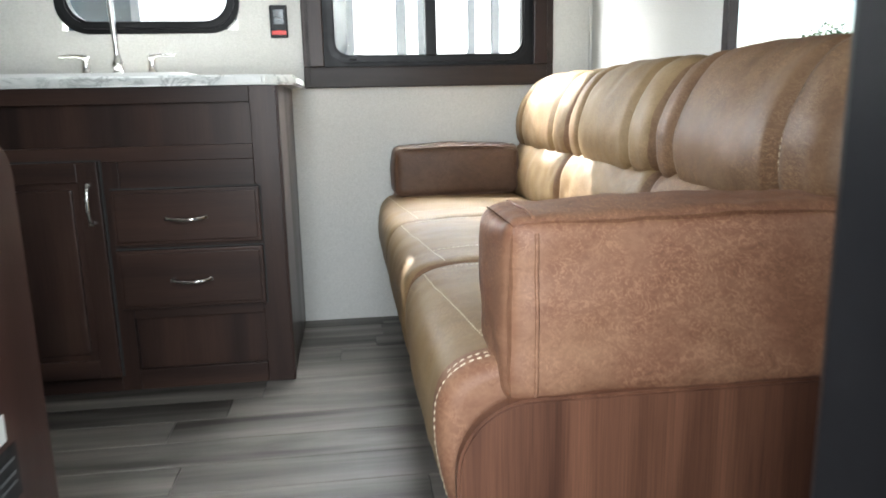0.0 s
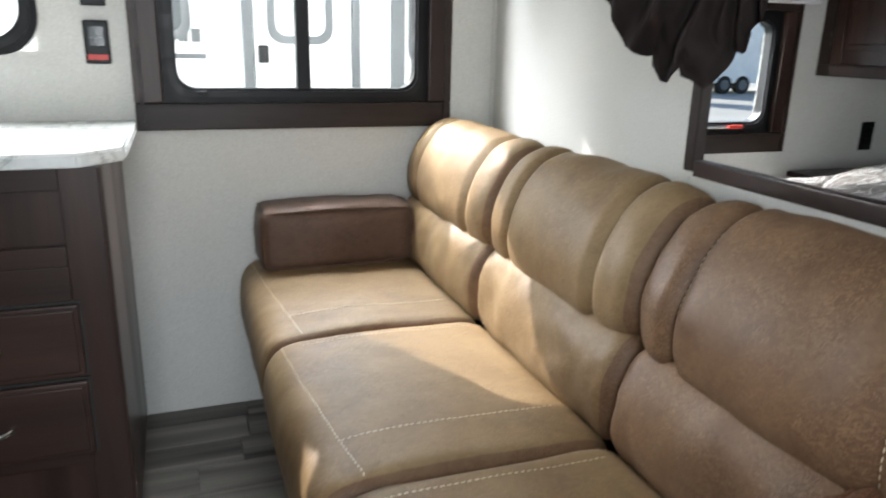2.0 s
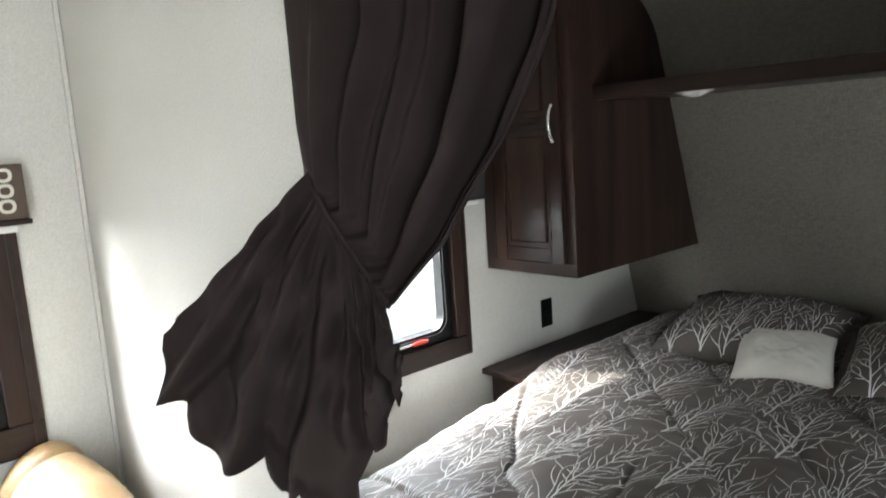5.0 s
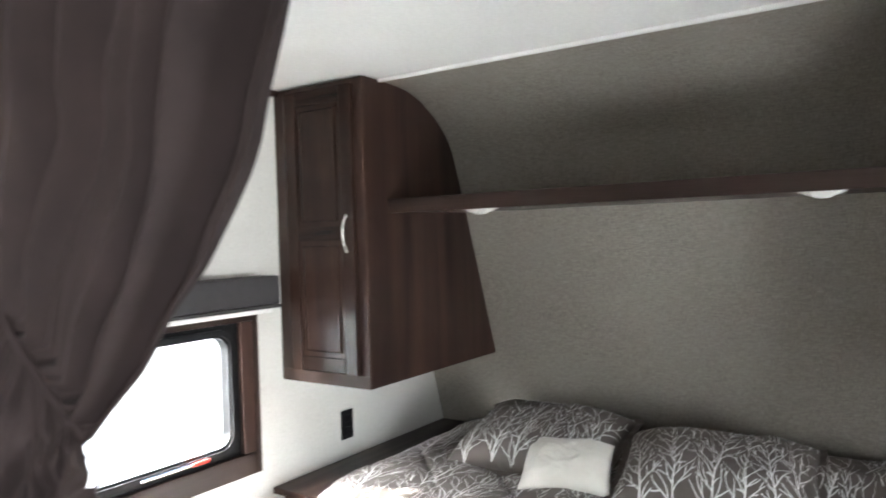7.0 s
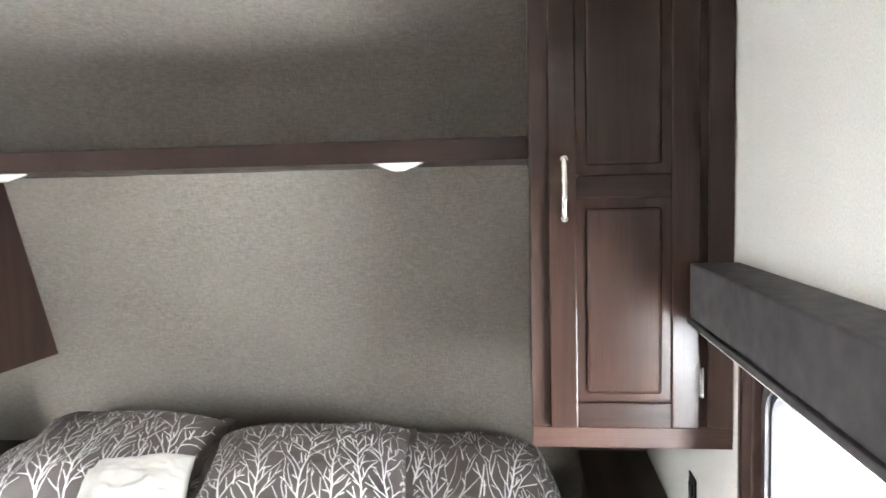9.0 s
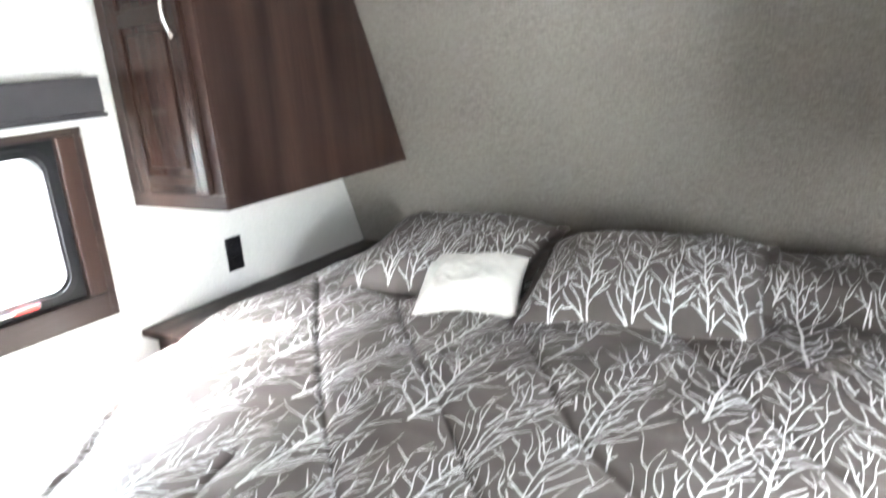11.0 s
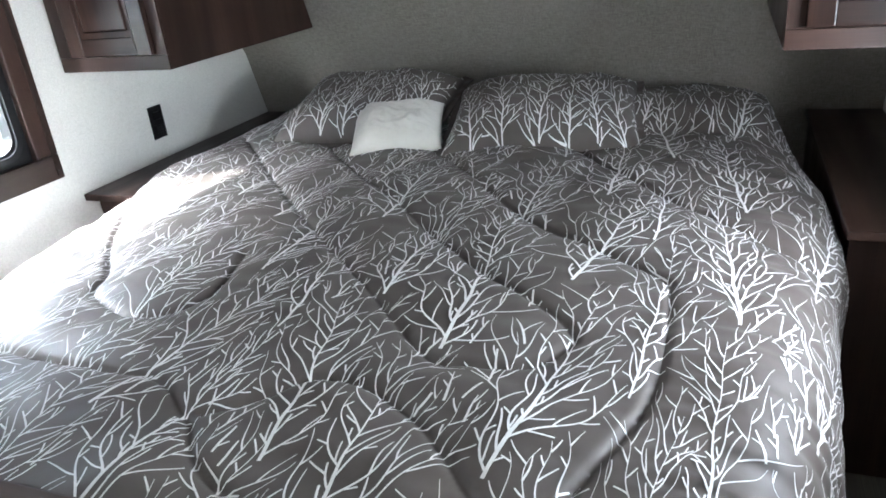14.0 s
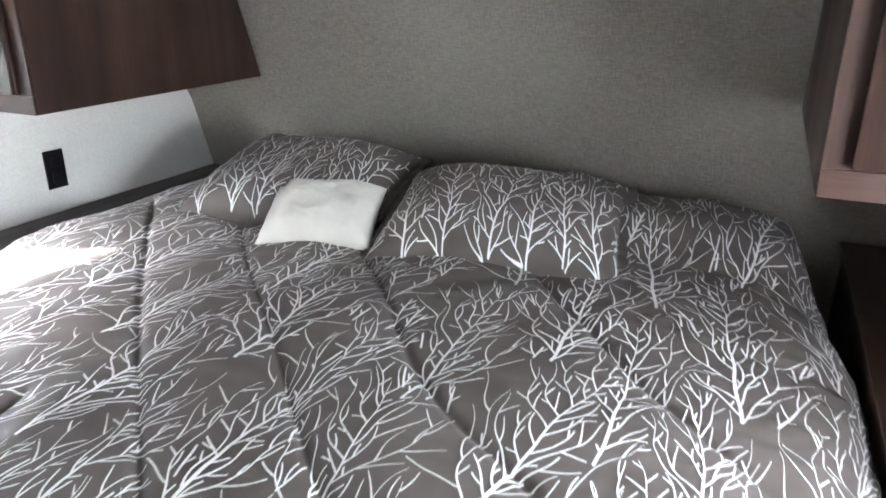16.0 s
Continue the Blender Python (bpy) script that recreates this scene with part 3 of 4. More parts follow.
overhead("overhead_cabinet", 2.289, N - 0.002, 2.345, 2.625, "dark espresso wardrobe cabinet with chrome bow handle, north wall")
overhead("overhead_cabinet", S + 0.002, 0.729, 0.665, 0.42, "dark espresso wardrobe cabinet with chrome bow handle, south wall")
shelf = thing("shelf", 2.6, 1.5, 1.6, "long espresso wood shelf across the front wall", "shelf")
part("board", box(2.36, 2.825, 0.731, 2.287, 1.6, 1.612, 0.002), ESPRESSO_Y, shelf)
part("fascia", box(2.348, 2.366, 0.731, 2.287, 1.594, 1.642, 0.004), ESPRESSO_Y, shelf)
for y in (1.985, 1.018):
    lamp = thing("puck_light", 2.44, y, 1.57, "white conical puck light under the shelf, off", "light", group="lights under the shelf")
    part("base", lathe([(0.054, -0.005), (0.056, -0.002), (0.055, 0.0)], 2.44, y, 1.5995, 28), WHITE, lamp, smooth=40)
    part("lens", lathe([(0.006, -0.021), (0.016, -0.0195), (0.044, -0.008), (0.05, -0.0052)], 2.44, y, 1.5995, 28), LENS, lamp, smooth=40)

# kitchen base unit
FRONT, KR = 2.111, -0.208
unit = thing("kitchen_cabinet", -0.75, 2.4, 0, "dark espresso kitchen base cabinet with drawers and door", "cabinet")
part("body", box(-1.6, KR, FRONT + 0.004, N - 0.002, 0.0, 0.864, 0.002), ESPRESSO, unit)
def face(x0, x1, z0, z1, m):
    return part("face_frame", box(x0, x1, FRONT - 0.016, FRONT + 0.003, z0, z1, 0.0015), m, unit)
face(-0.283, KR, 0.0, 0.864, ESPRESSO)
face(-0.7, -0.648, 0.0, 0.664, ESPRESSO)
face(-1.6, -0.2835, 0.82, 0.864, ESPRESSO_X)
face(-1.6, -0.2835, 0.6645, 0.705, ESPRESSO_X)
face(-0.6475, -0.2835, 0.58, 0.664, ESPRESSO_X)
face(-0.6475, -0.2835, 0.41, 0.44, ESPRESSO_X)
face(-0.6475, -0.2835, 0.215, 0.255, ESPRESSO_X)
face(-0.6475, -0.2835, 0.0, 0.06, ESPRESSO_X)
face(-1.6, -0.7005, 0.0, 0.06, ESPRESSO_X)
face(-1.6, -1.05, 0.0605, 0.664, ESPRESSO)
part("corner_post", box(KR - 0.004, KR + 0.004, FRONT - 0.018, FRONT + 0.0, 0.0, 0.863, 0.003), ESPRESSO, unit)
# a dark plate behind each drawer paints the shadow line round its edge
for z0, z1 in ((0.432, 0.588), (0.248, 0.418)):
    part("painted_shadow_line", box(-0.676, -0.268, FRONT - 0.0205, FRONT - 0.0162, z0 - 0.004, z1 + 0.004), GAP, unit)
    d = part("drawer", box(-0.672, -0.272, FRONT - 0.036, FRONT - 0.021, z0, z1, 0.004), ESPRESSO_X, unit)
    part("drawer_panel", box(-0.662, -0.282, FRONT - 0.0395, FRONT - 0.0365, z0 + 0.01, z1 - 0.01, 0.003), ESPRESSO_X, d)
    zc = (z0 + z1) / 2
    bow_handle("handle", (-0.525, FRONT - 0.039, zc), (-0.42, FRONT - 0.039, zc), (0, -1, -0.25), d)
# same added dark plate, as the shadow outlining the door
part("painted_shadow_line", box(-1.044, -0.691, FRONT - 0.0205, FRONT - 0.0162, 0.046, 0.672), GAP, unit)
d = panel_face(-1.04, -0.695, 0.05, 0.668, FRONT - 0.021, 1, -1, unit, "door", [(0.105, 0.612)], ESPRESSO, 0.055)
bow_handle("handle", (-0.722, FRONT - 0.04, 0.5), (-0.722, FRONT - 0.04, 0.605), (0, -1, 0), d)

top = thing("countertop", -0.8, 2.4, 0.855, "pale grey veined laminate countertop with clipped corner", "countertop")
SX0, SX1, SY0, SY1 = -1.03, -0.47, 2.2, 2.6
edge = [(-1.6, FRONT - 0.03), (-0.24, FRONT - 0.03), (-0.16, FRONT + 0.05), (-0.16, N - 0.003), (-1.6, N - 0.003)]
slab = prism(edge, 2, 0.865, 0.893, 0.006)
part("slab", slab, STONE, top, smooth=40)
sink = thing("kitchen_sink", -0.75, 2.4, 0.894, "white drop-in kitchen sink with raised rim", "sink")
part("rim", ring(rounded(SX0, SX1, SY0 - 0.03, SY1 + 0.03, 0.04), rounded(SX0 + 0.04, SX1 - 0.04, SY0 + 0.01, SY1 - 0.07, 0.05), 2, 0.8935, 0.906), BASIN, sink, smooth=50)
part("basin", prism(rounded(SX0 + 0.041, SX1 - 0.041, SY0 + 0.011, SY1 - 0.071, 0.05), 2, 0.8935, 0.897), BASIN, sink)
part("ledge", box(SX0 + 0.05, SX1 - 0.13, SY1 - 0.068, SY1 + 0.012, 0.9062, 0.918, 0.005), BASIN, sink)
tap = thing("faucet", -0.75, 2.57, 0.918, "chrome gooseneck kitchen faucet with lever handles", "faucet")
FX, FY, FZ = -0.757, 2.575, 0.9185
part("spout_base", lathe([(0.024, 0), (0.024, 0.006), (0.017, 0.012), (0.02, 0.026), (0.019, 0.04), (0.012, 0.05), (0.011, 0.07)], FX, FY, FZ), CHROME, tap, smooth=40)
neck = [(FX, FY, FZ + 0.06), (FX - 0.004, FY, FZ + 0.2), (FX - 0.006, FY - 0.005, FZ + 0.33)]
for k in range(13):
    a = math.pi * k / 12
    neck.append((FX - 0.006 + 0.04 * (1 - math.cos(a)) * 0.5 * 1.6, FY - 0.005 - 0.055 * (1 - math.cos(a)) * 0.5 * 2, FZ + 0.33 + 0.055 * math.sin(a)))
neck.append((neck[-1][0] + 0.001, neck[-1][1] - 0.004, FZ + 0.255))
part("spout", tube(neck, [0.0095] * (len(neck) - 2) + [0.0105, 0.012], 12), CHROME, tap, smooth=50)
for x, s in ((FX - 0.1, -1), (FX + 0.108, 1)):
    h = part("lever_base", lathe([(0.022, 0), (0.021, 0.006), (0.014, 0.018), (0.0125, 0.05), (0.015, 0.058), (0.012, 0.064)], x, FY, FZ - 0.004, 16), CHROME, tap, smooth=40)
    part("lever", tube([(x - s * 0.006, FY, FZ + 0.056), (x + s * 0.03, FY - 0.004, FZ + 0.06), (x + s * 0.078, FY - 0.008, FZ + 0.058)], [0.0075, 0.006, 0.005], 8), CHROME, h, smooth=50)

# monitor panel beside the sofa window
mon = thing("monitor_panel", -0.238, N - 0.01, 1.04, "small black tank monitor panel with red strip", "control panel")
part("case", box(-0.268, -0.207, N - 0.014, N - 0.001, 1.04, 1.15, 0.005), BLACK, mon)
part("screen", box(-0.256, -0.219, N - 0.0165, N - 0.0145, 1.085, 1.135, 0.001), DARKGLASS, mon)
part("red_strip", box(-0.262, -0.213, N - 0.0165, N - 0.0145, 1.05, 1.064, 0.001), RED, mon)
part("marking", box(-0.25, -0.225, N - 0.0175, N - 0.0168, 1.105, 1.108), GREY, mon)
mon2 = thing("monitor_panel", -0.238, N - 0.01, 1.19, "small black switch panel on the wall", "control panel")
part("case", box(-0.268, -0.207, N - 0.012, N - 0.001, 1.185, 1.27, 0.005), BLACK, mon2)
part("switch", box(-0.248, -0.227, N - 0.0165, N - 0.0125, 1.205, 1.245, 0.002), BLACK, mon2)


def outlet(wall, sign, x):
    o = thing("wall_outlet", x, wall, 0.737, "black double wall outlet beside the bed", "outlet", group="outlets beside the bed")
    def ys(a, b):
        return sorted((wall - sign * a, wall - sign * b))
    part("plate", box(x - 0.033, x + 0.033, *ys(0.001, 0.006), 0.735, 0.848, 0.003), BLACK, o)
    for z in (0.768, 0.815):
        part("socket", box(x - 0.017, x + 0.017, *ys(0.0065, 0.009), z - 0.014, z + 0.014, 0.003), BLACK, o)


outlet(N, 1, 2.556)
outlet(S, -1, 2.556)

# low end panel of the bench beside the entry
bench = thing("bench_panel", -0.46, 0.75, 0, "dark red-brown wooden bench end panel with rounded corner", "panel")
profile = [(S + 0.04, 0.0), (1.03, 0.0)] + [(1.03 - 0.06 + 0.06 * math.cos(radians(a)), 0.72 + 0.06 * math.sin(radians(a))) for a in range(0, 91, 10)] + [(S + 0.04, 0.78)]
part("board", prism(profile, 0, -0.48, -0.452, 0.006), MAHOGANY, bench, smooth=50)
sticker = part("label", box(-0.4512, -0.4502, 0.86, 0.925, 0.33, 0.40), BLACK, bench, "black printed sticker")
for z in (0.35, 0.362, 0.38):
    part("print_line", box(-0.45, -0.4495, 0.872, 0.915, z, z + 0.004), GREY, sticker)
part("label", box(-0.4512, -0.4502, 0.83, 0.905, 0.41, 0.445), WHITE, bench, "white paper sticker")

# ---- sofa ----
from mathutils.bvhtree import BVHTree


def loft(profile, y0, y1, n_profile=56, n_len=44, end=0.05, crown=0.01, grooves=(), wrinkle=0.004, seed=0.0, gusset=0.0):
    """A padded roll: a closed (x, z) outline along y, drawn in at both ends."""
    p = smooth_line([*profile, profile[0]], n_profile + 1)[:-1]
    mid = p.mean(0)
    bm = bmesh.new()
    rows = []
    ts = 0.5 - 0.5 * np.cos(np.linspace(0, math.pi, n_len))
    for s in ts:
        y = y0 + (y1 - y0) * s
        d = min(s, 1 - s) * (y1 - y0)
        draw = end * (1 - math.sqrt(max(0.0, 1 - (1 - min(d, end) / end) ** 2))) if d < end else 0.0
        dent = sum(g[2] * math.exp(-(((s - g[0]) * (y1 - y0)) / g[1]) ** 2) for g in grooves)
        swell = crown * math.sin(math.pi * s)
        row = []
        for q in p:
            out = q - mid
            l = np.linalg.norm(out) or 1
            out = out / l
            w = wrinkle * (noise.noise(Vector((q[0] * 7 + seed, y * 9, q[1] * 7))) + 0.5 * noise.noise(Vector((q[0] * 22 + seed, y * 26, q[1] * 22))))
            g = q + out * (swell - draw * 0.9 - dent + w)
            row.append(bm.verts.new((g[0], y, g[1])))
        rows.append(row)
    k = len(p)
    for s, a, b in zip(ts, rows, rows[1:]):
        for i in range(k):
            f = bm.faces.new((a[i], a[(i + 1) % k], b[(i + 1) % k], b[i]))
            f.material_index = 1 if s * (y1 - y0) < gusset else 0
    for r in (rows[0][::-1], rows[-1]):
        c = bm.verts.new(sum((v.co for v in r), Vector()) / k)
        for i in range(k):
            f = bm.faces.new((r[i], r[(i + 1) % k], c))
            f.material_index = 1 if gusset and c.co.y < (y0 + y1) / 2 else 0
    return bm


def pad(x0, x1, y0, y1, z0, z1, r=0.03, bulge=0.012, cuts=18, wrinkle=0.003, seed=0.0):
    """A soft block with rounded edges and swollen faces."""
    bm = bmesh.new()
    bmesh.ops.create_cube(bm, size=2.0)
    bmesh.ops.subdivide_edges(bm, edges=list(bm.edges), cuts=cuts, use_grid_fill=True)
    h = Vector(((x1 - x0) / 2, (y1 - y0) / 2, (z1 - z0) / 2))
    c = Vector(((x1 + x0) / 2, (y1 + y0) / 2, (z1 + z0) / 2))
    for v in bm.verts:
        q = v.co.copy()
        u = Vector([math.sin(q[k] * math.pi / 2) if abs(q[k]) < 1 else q[k] for k in range(3)])
        p = Vector([u[k] * h[k] for k in range(3)])
        core = Vector([max(-(h[k] - r), min(h[k] - r, p[k])) for k in range(3)])
        out = p - core
        if out.length > 1e-9:
            out = out.normalized()
            p = core + out * r
        f = 1.0
        for k in range(3):
            if abs(q[k]) < 0.999:
                f *= 1 - u[k] ** 2
        w = wrinkle * (noise.noise(Vector((p.x * 8 + seed, p.y * 8, p.z * 8))) + 0.6 * noise.noise(Vector((p.x * 30 + seed, p.y * 30, p.z * 30))))
        p += out * (bulge * f + w)
        v.co = c + p
    return bm


def stitches(tree, starts, ways, parent, pitch=0.011, length=0.0065):
    """Short cream thread stitches along a line of points thrown on a surface along the given way."""
    bm = bmesh.new()
    pts = []
    for p in starts:
        hit, normal, _, _ = tree.ray_cast(Vector(p), Vector(ways))
        if hit:
            pts.append(hit + normal * 0.0006)
    if len(pts) < 2:
        bm.free()
        return None
    run = [0.0]
    for a, b in zip(pts, pts[1:]):
        run.append(run[-1] + (b - a).length)
    def at(s):
        k = min(max(np.searchsorted(run, s) - 1, 0), len(pts) - 2)
        return pts[k].lerp(pts[k + 1], (s - run[k]) / max(1e-6, run[k + 1] - run[k]))
    s = 0.0
    while s + length < run[-1]:
        tube([at(s), at(s + length * 0.5), at(s + length)], [0.0008, 0.0013, 0.0008], 5, bm)
        s += pitch
    return part("stitching", bm, THREAD, parent, "cream topstitching")


sofa = thing("sofa", 0.45, 1.78, 0, "tan and russet leather three-section jackknife sofa", "sofa")
SECTIONS = [(0.875, 1.452), (1.456, 2.034), (2.038, 2.682)]
seat_line = [(0.6, 0.30), (0.61, 0.42), (0.575, 0.474), (0.45, 0.482), (0.28, 0.486), (0.16, 0.48), (0.105, 0.458), (0.083, 0.41), (0.082, 0.34), (0.1, 0.26), (0.13, 0.215), (0.3, 0.205), (0.5, 0.21)]
low_line = [(0.6, 0.46), (0.578, 0.5), (0.575, 0.56), (0.592, 0.62), (0.63, 0.66), (0.70, 0.66), (0.73, 0.56), (0.72, 0.47), (0.66, 0.45)]
high_line = [(0.66, 0.635), (0.618, 0.65), (0.6, 0.69), (0.603, 0.75), (0.628, 0.815), (0.67, 0.868), (0.72, 0.89), (0.765, 0.884), (0.80, 0.84), (0.82, 0.74), (0.82, 0.66), (0.76, 0.625)]
for n, (y0, y1) in enumerate(SECTIONS):
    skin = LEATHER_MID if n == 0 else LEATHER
    bm = loft(seat_line, y0, y1, n_len=60, end=0.035, crown=0.004, wrinkle=0.005, seed=3.0 * n, gusset=0.05 if n == 0 else 0.014)
    tree = BVHTree.FromBMesh(bm)
    c = part("seat_cushion", bm, LEATHER, sofa, smooth=60)
    c.data.materials.append(LEATHER_RED if n == 0 else LEATHER_EDGE)
    L = y1 - y0
    xs = np.linspace(0.16, 0.56, 60)
    stitches(tree, [(x, y1 - 0.045, 0.7) for x in xs], (0, 0, -1), c)
    stitches(tree, [(x, y0 + 0.13, 0.7) for x in xs], (0, 0, -1), c)
    ys = np.linspace(y0 + 0.02, y1 - 0.01, 60)
    stitches(tree, [(0.12 + 0.055 * ((y1 - y) / L) ** 1.5, y, 0.7) for y in ys], (0, 0, -1), c)
    if n == 0:
        stitches(tree, [(-0.2, y0 + 0.03, z) for z in np.linspace(0.24, 0.47, 40)], (1, 0, 0), c)
        stitches(tree, [(x, y0 + 0.03, 0.7) for x in np.linspace(0.1, 0.5, 60)], (0, 0, -1), c)
        stitches(tree, [(x, y0 + 0.042, 0.7) for x in np.linspace(0.1, 0.5, 60)], (0, 0, -1), c)
    bm = loft(low_line, y0, y1, end=0.04, crown=0.006, wrinkle=0.009, seed=5.0 * n + 1, n_len=60, gusset=0.018)
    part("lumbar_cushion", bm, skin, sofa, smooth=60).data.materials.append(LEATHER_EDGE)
    seams = (0.225, 0.83) if n == 0 else (0.2, 0.8)
    bm = loft(high_line, y0 + 0.002, y1 - 0.002, end=0.052, crown=0.008, grooves=[(f, 0.011, 0.021) for f in seams], wrinkle=0.006, seed=7.0 * n + 2, n_len=60, gusset=0.018)
    tree = BVHTree.FromBMesh(bm)
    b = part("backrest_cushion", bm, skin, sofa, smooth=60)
    b.data.materials.append(LEATHER_EDGE)
    for f in seams:
        pts = []
        for k in range(60):
            z = 0.665 + 0.215 * k / 59
            pts.append((0.3, y0 + f * L, z))
        stitches(tree, pts, (1, 0, 0), b)
bolster = pad(0.166, 0.66, 0.852, 1.03, 0.425, 0.668, 0.028, 0.009, 26, wrinkle=0.007, seed=4.0)
bolster_tree = BVHTree.FromBMesh(bolster)
bolster_part = part("arm_cushion", bolster, LEATHER_RED, sofa, "worn russet leather arm bolster", smooth=60)
arm = pad(0.14, 0.58, 2.5, 2.684, 0.484, 0.657, 0.028, 0.01, wrinkle=0.004, seed=9.0)
part("arm_cushion", arm, LEATHER_DARK, sofa, "brown leather arm bolster", smooth=60)
# raised seams round the front end of the bolster
for way, starts in (((0, 1, 0), [(0.203, 0.5, 0.44 + 0.21 * k / 19) for k in range(20)]), ((0, 0, -1), [(0.203, 0.868 + 0.15 * k / 14, 0.9) for k in range(15)])):
    hits = [bolster_tree.ray_cast(Vector(p), Vector(way)) for p in starts]
    part("piping", tube([h[0] + h[1] * 0.001 for h in hits if h[0]], 0.0026, 8), LEATHER_RED, bolster_part, smooth=60)
end_bm = pad(0.665, 0.812, 0.858, 0.905, 0.415, 0.85, 0.02, 0.006, 12, 0.004, 6.0)
end_tree = BVHTree.FromBMesh(end_bm)
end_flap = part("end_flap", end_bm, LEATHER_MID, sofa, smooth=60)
stitches(end_tree, [(0.785, 0.5, z) for z in np.linspace(0.45, 0.82, 60)], (0, 1, 0), end_flap)
side = [(0.10, 0.0), (0.82, 0.0), (0.82, 0.515), (0.76, 0.457), (0.7, 0.44), (0.2, 0.44)] + [(0.2 - 0.1 * math.sin(radians(a)), 0.34 + 0.1 * math.cos(radians(a))) for a in range(10, 91, 10)]
part("side_panel", prism(side, 1, 0.842, 0.866, 0.004), WALNUT, sofa, "red walnut side board")
part("base", box(0.16, 0.74, 0.87, 2.68, 0.0, 0.205, 0.004), WALNUT, sofa)
part("back_board", box(0.735, 0.86, 0.875, 2.68, 0.2, 0.62, 0.004), BLACK, sofa)

# ---- bed ----
bed = thing("bed", 2.0, 1.55, 0, "wide bed on a dark wooden base", "bed")
part("base", box(0.935, 3.12, 0.78, 2.3, 0.0, 0.44, 0.004), ESPRESSO, bed)
part("mattress", pad(1.0, 2.98, 0.82, 2.2, 0.442, 0.675, 0.04, 0.0, 10), WHITE, bed, smooth=60)

LINES = [
    [(2.6, 2.36), (2.24, 2.03), (1.92, 1.72), (1.64, 1.43), (1.45, 1.24), (1.44, 1.175), (1.45, 1.1), (1.5, 1.045), (1.575, 1.05), (1.77, 1.27), (2.03, 1.52), (2.34, 1.83), (2.6, 2.05)],
    [(2.7, 1.8), (2.37, 1.51), (2.03, 1.24), (1.8, 0.94), (1.7, 0.9), (1.43, 0.906), (1.2, 0.98)],
    [(2.1, 2.4), (1.75, 2.15), (1.6, 2.02), (1.515, 1.97), (1.465, 1.82), (1.54, 1.72), (1.75, 1.78)],
    [(1.33, 2.4), (1.315, 2.03), (1.3, 1.79), (1.295, 1.63), (1.23, 1.52), (1.136, 1.42), (1.05, 1.2)],
    [(2.75, 1.35), (2.45, 1.15), (2.2, 0.95), (2.05, 0.8), (1.95, 0.62)],
    [(1.15, 1.05), (1.3, 1.2), (1.36, 1.36), (1.24, 1.5)],
]


class Sheet:
    """A cloth surface over a grid of two lengths in metres, with places and normals to be read anywhere on it."""

    def __init__(self, a, b, places):
        self.a, self.b, self.p = a, b, places
        da = np.gradient(places, axis=0)
        db = np.gradient(places, axis=1)
        n = np.cross(da, db)
        self.n = n / (np.linalg.norm(n, axis=-1, keepdims=True) + 1e-12)

    def at(self, u, v):
        i = np.clip((u - self.a[0]) / (self.a[1] - self.a[0]), 0, len(self.a) - 1.001)
        j = np.clip((v - self.b[0]) / (self.b[1] - self.b[0]), 0, len(self.b) - 1.001)
        i0, j0 = int(i), int(j)
        f, g = i - i0, j - j0
        def mix(q):
            return (q[i0, j0] * (1 - f) + q[i0 + 1, j0] * f) * (1 - g) + (q[i0, j0 + 1] * (1 - f) + q[i0 + 1, j0 + 1] * f) * g
        return mix(self.p), mix(self.n)

    def mesh(self, bm=None, thick=0.0):
        bm = bm or bmesh.new()
        na, nb = self.p.shape[:2]
        vs = [[bm.verts.new(self.p[i, j]) for j in range(nb)] for i in range(na)]
        for i in range(na - 1):
            for j in range(nb - 1):
                bm.faces.new((vs[i][j], vs[i + 1][j], vs[i + 1][j + 1], vs[i][j + 1]))
        if thick:
            rim = [(i, 0) for i in range(na)] + [(na - 1, j) for j in range(1, nb)] + [(i, nb - 1) for i in range(na - 2, -1, -1)] + [(0, j) for j in range(nb - 2, 0, -1)]
            low = [bm.verts.new(self.p[i, j] - self.n[i, j] * thick) for i, j in rim]
            for k in range(len(rim)):
                m = (k + 1) % len(rim)
                bm.faces.new((vs[rim[k][0]][rim[k][1]], vs[rim[m][0]][rim[m][1]], low[m], low[k]))
        return bm


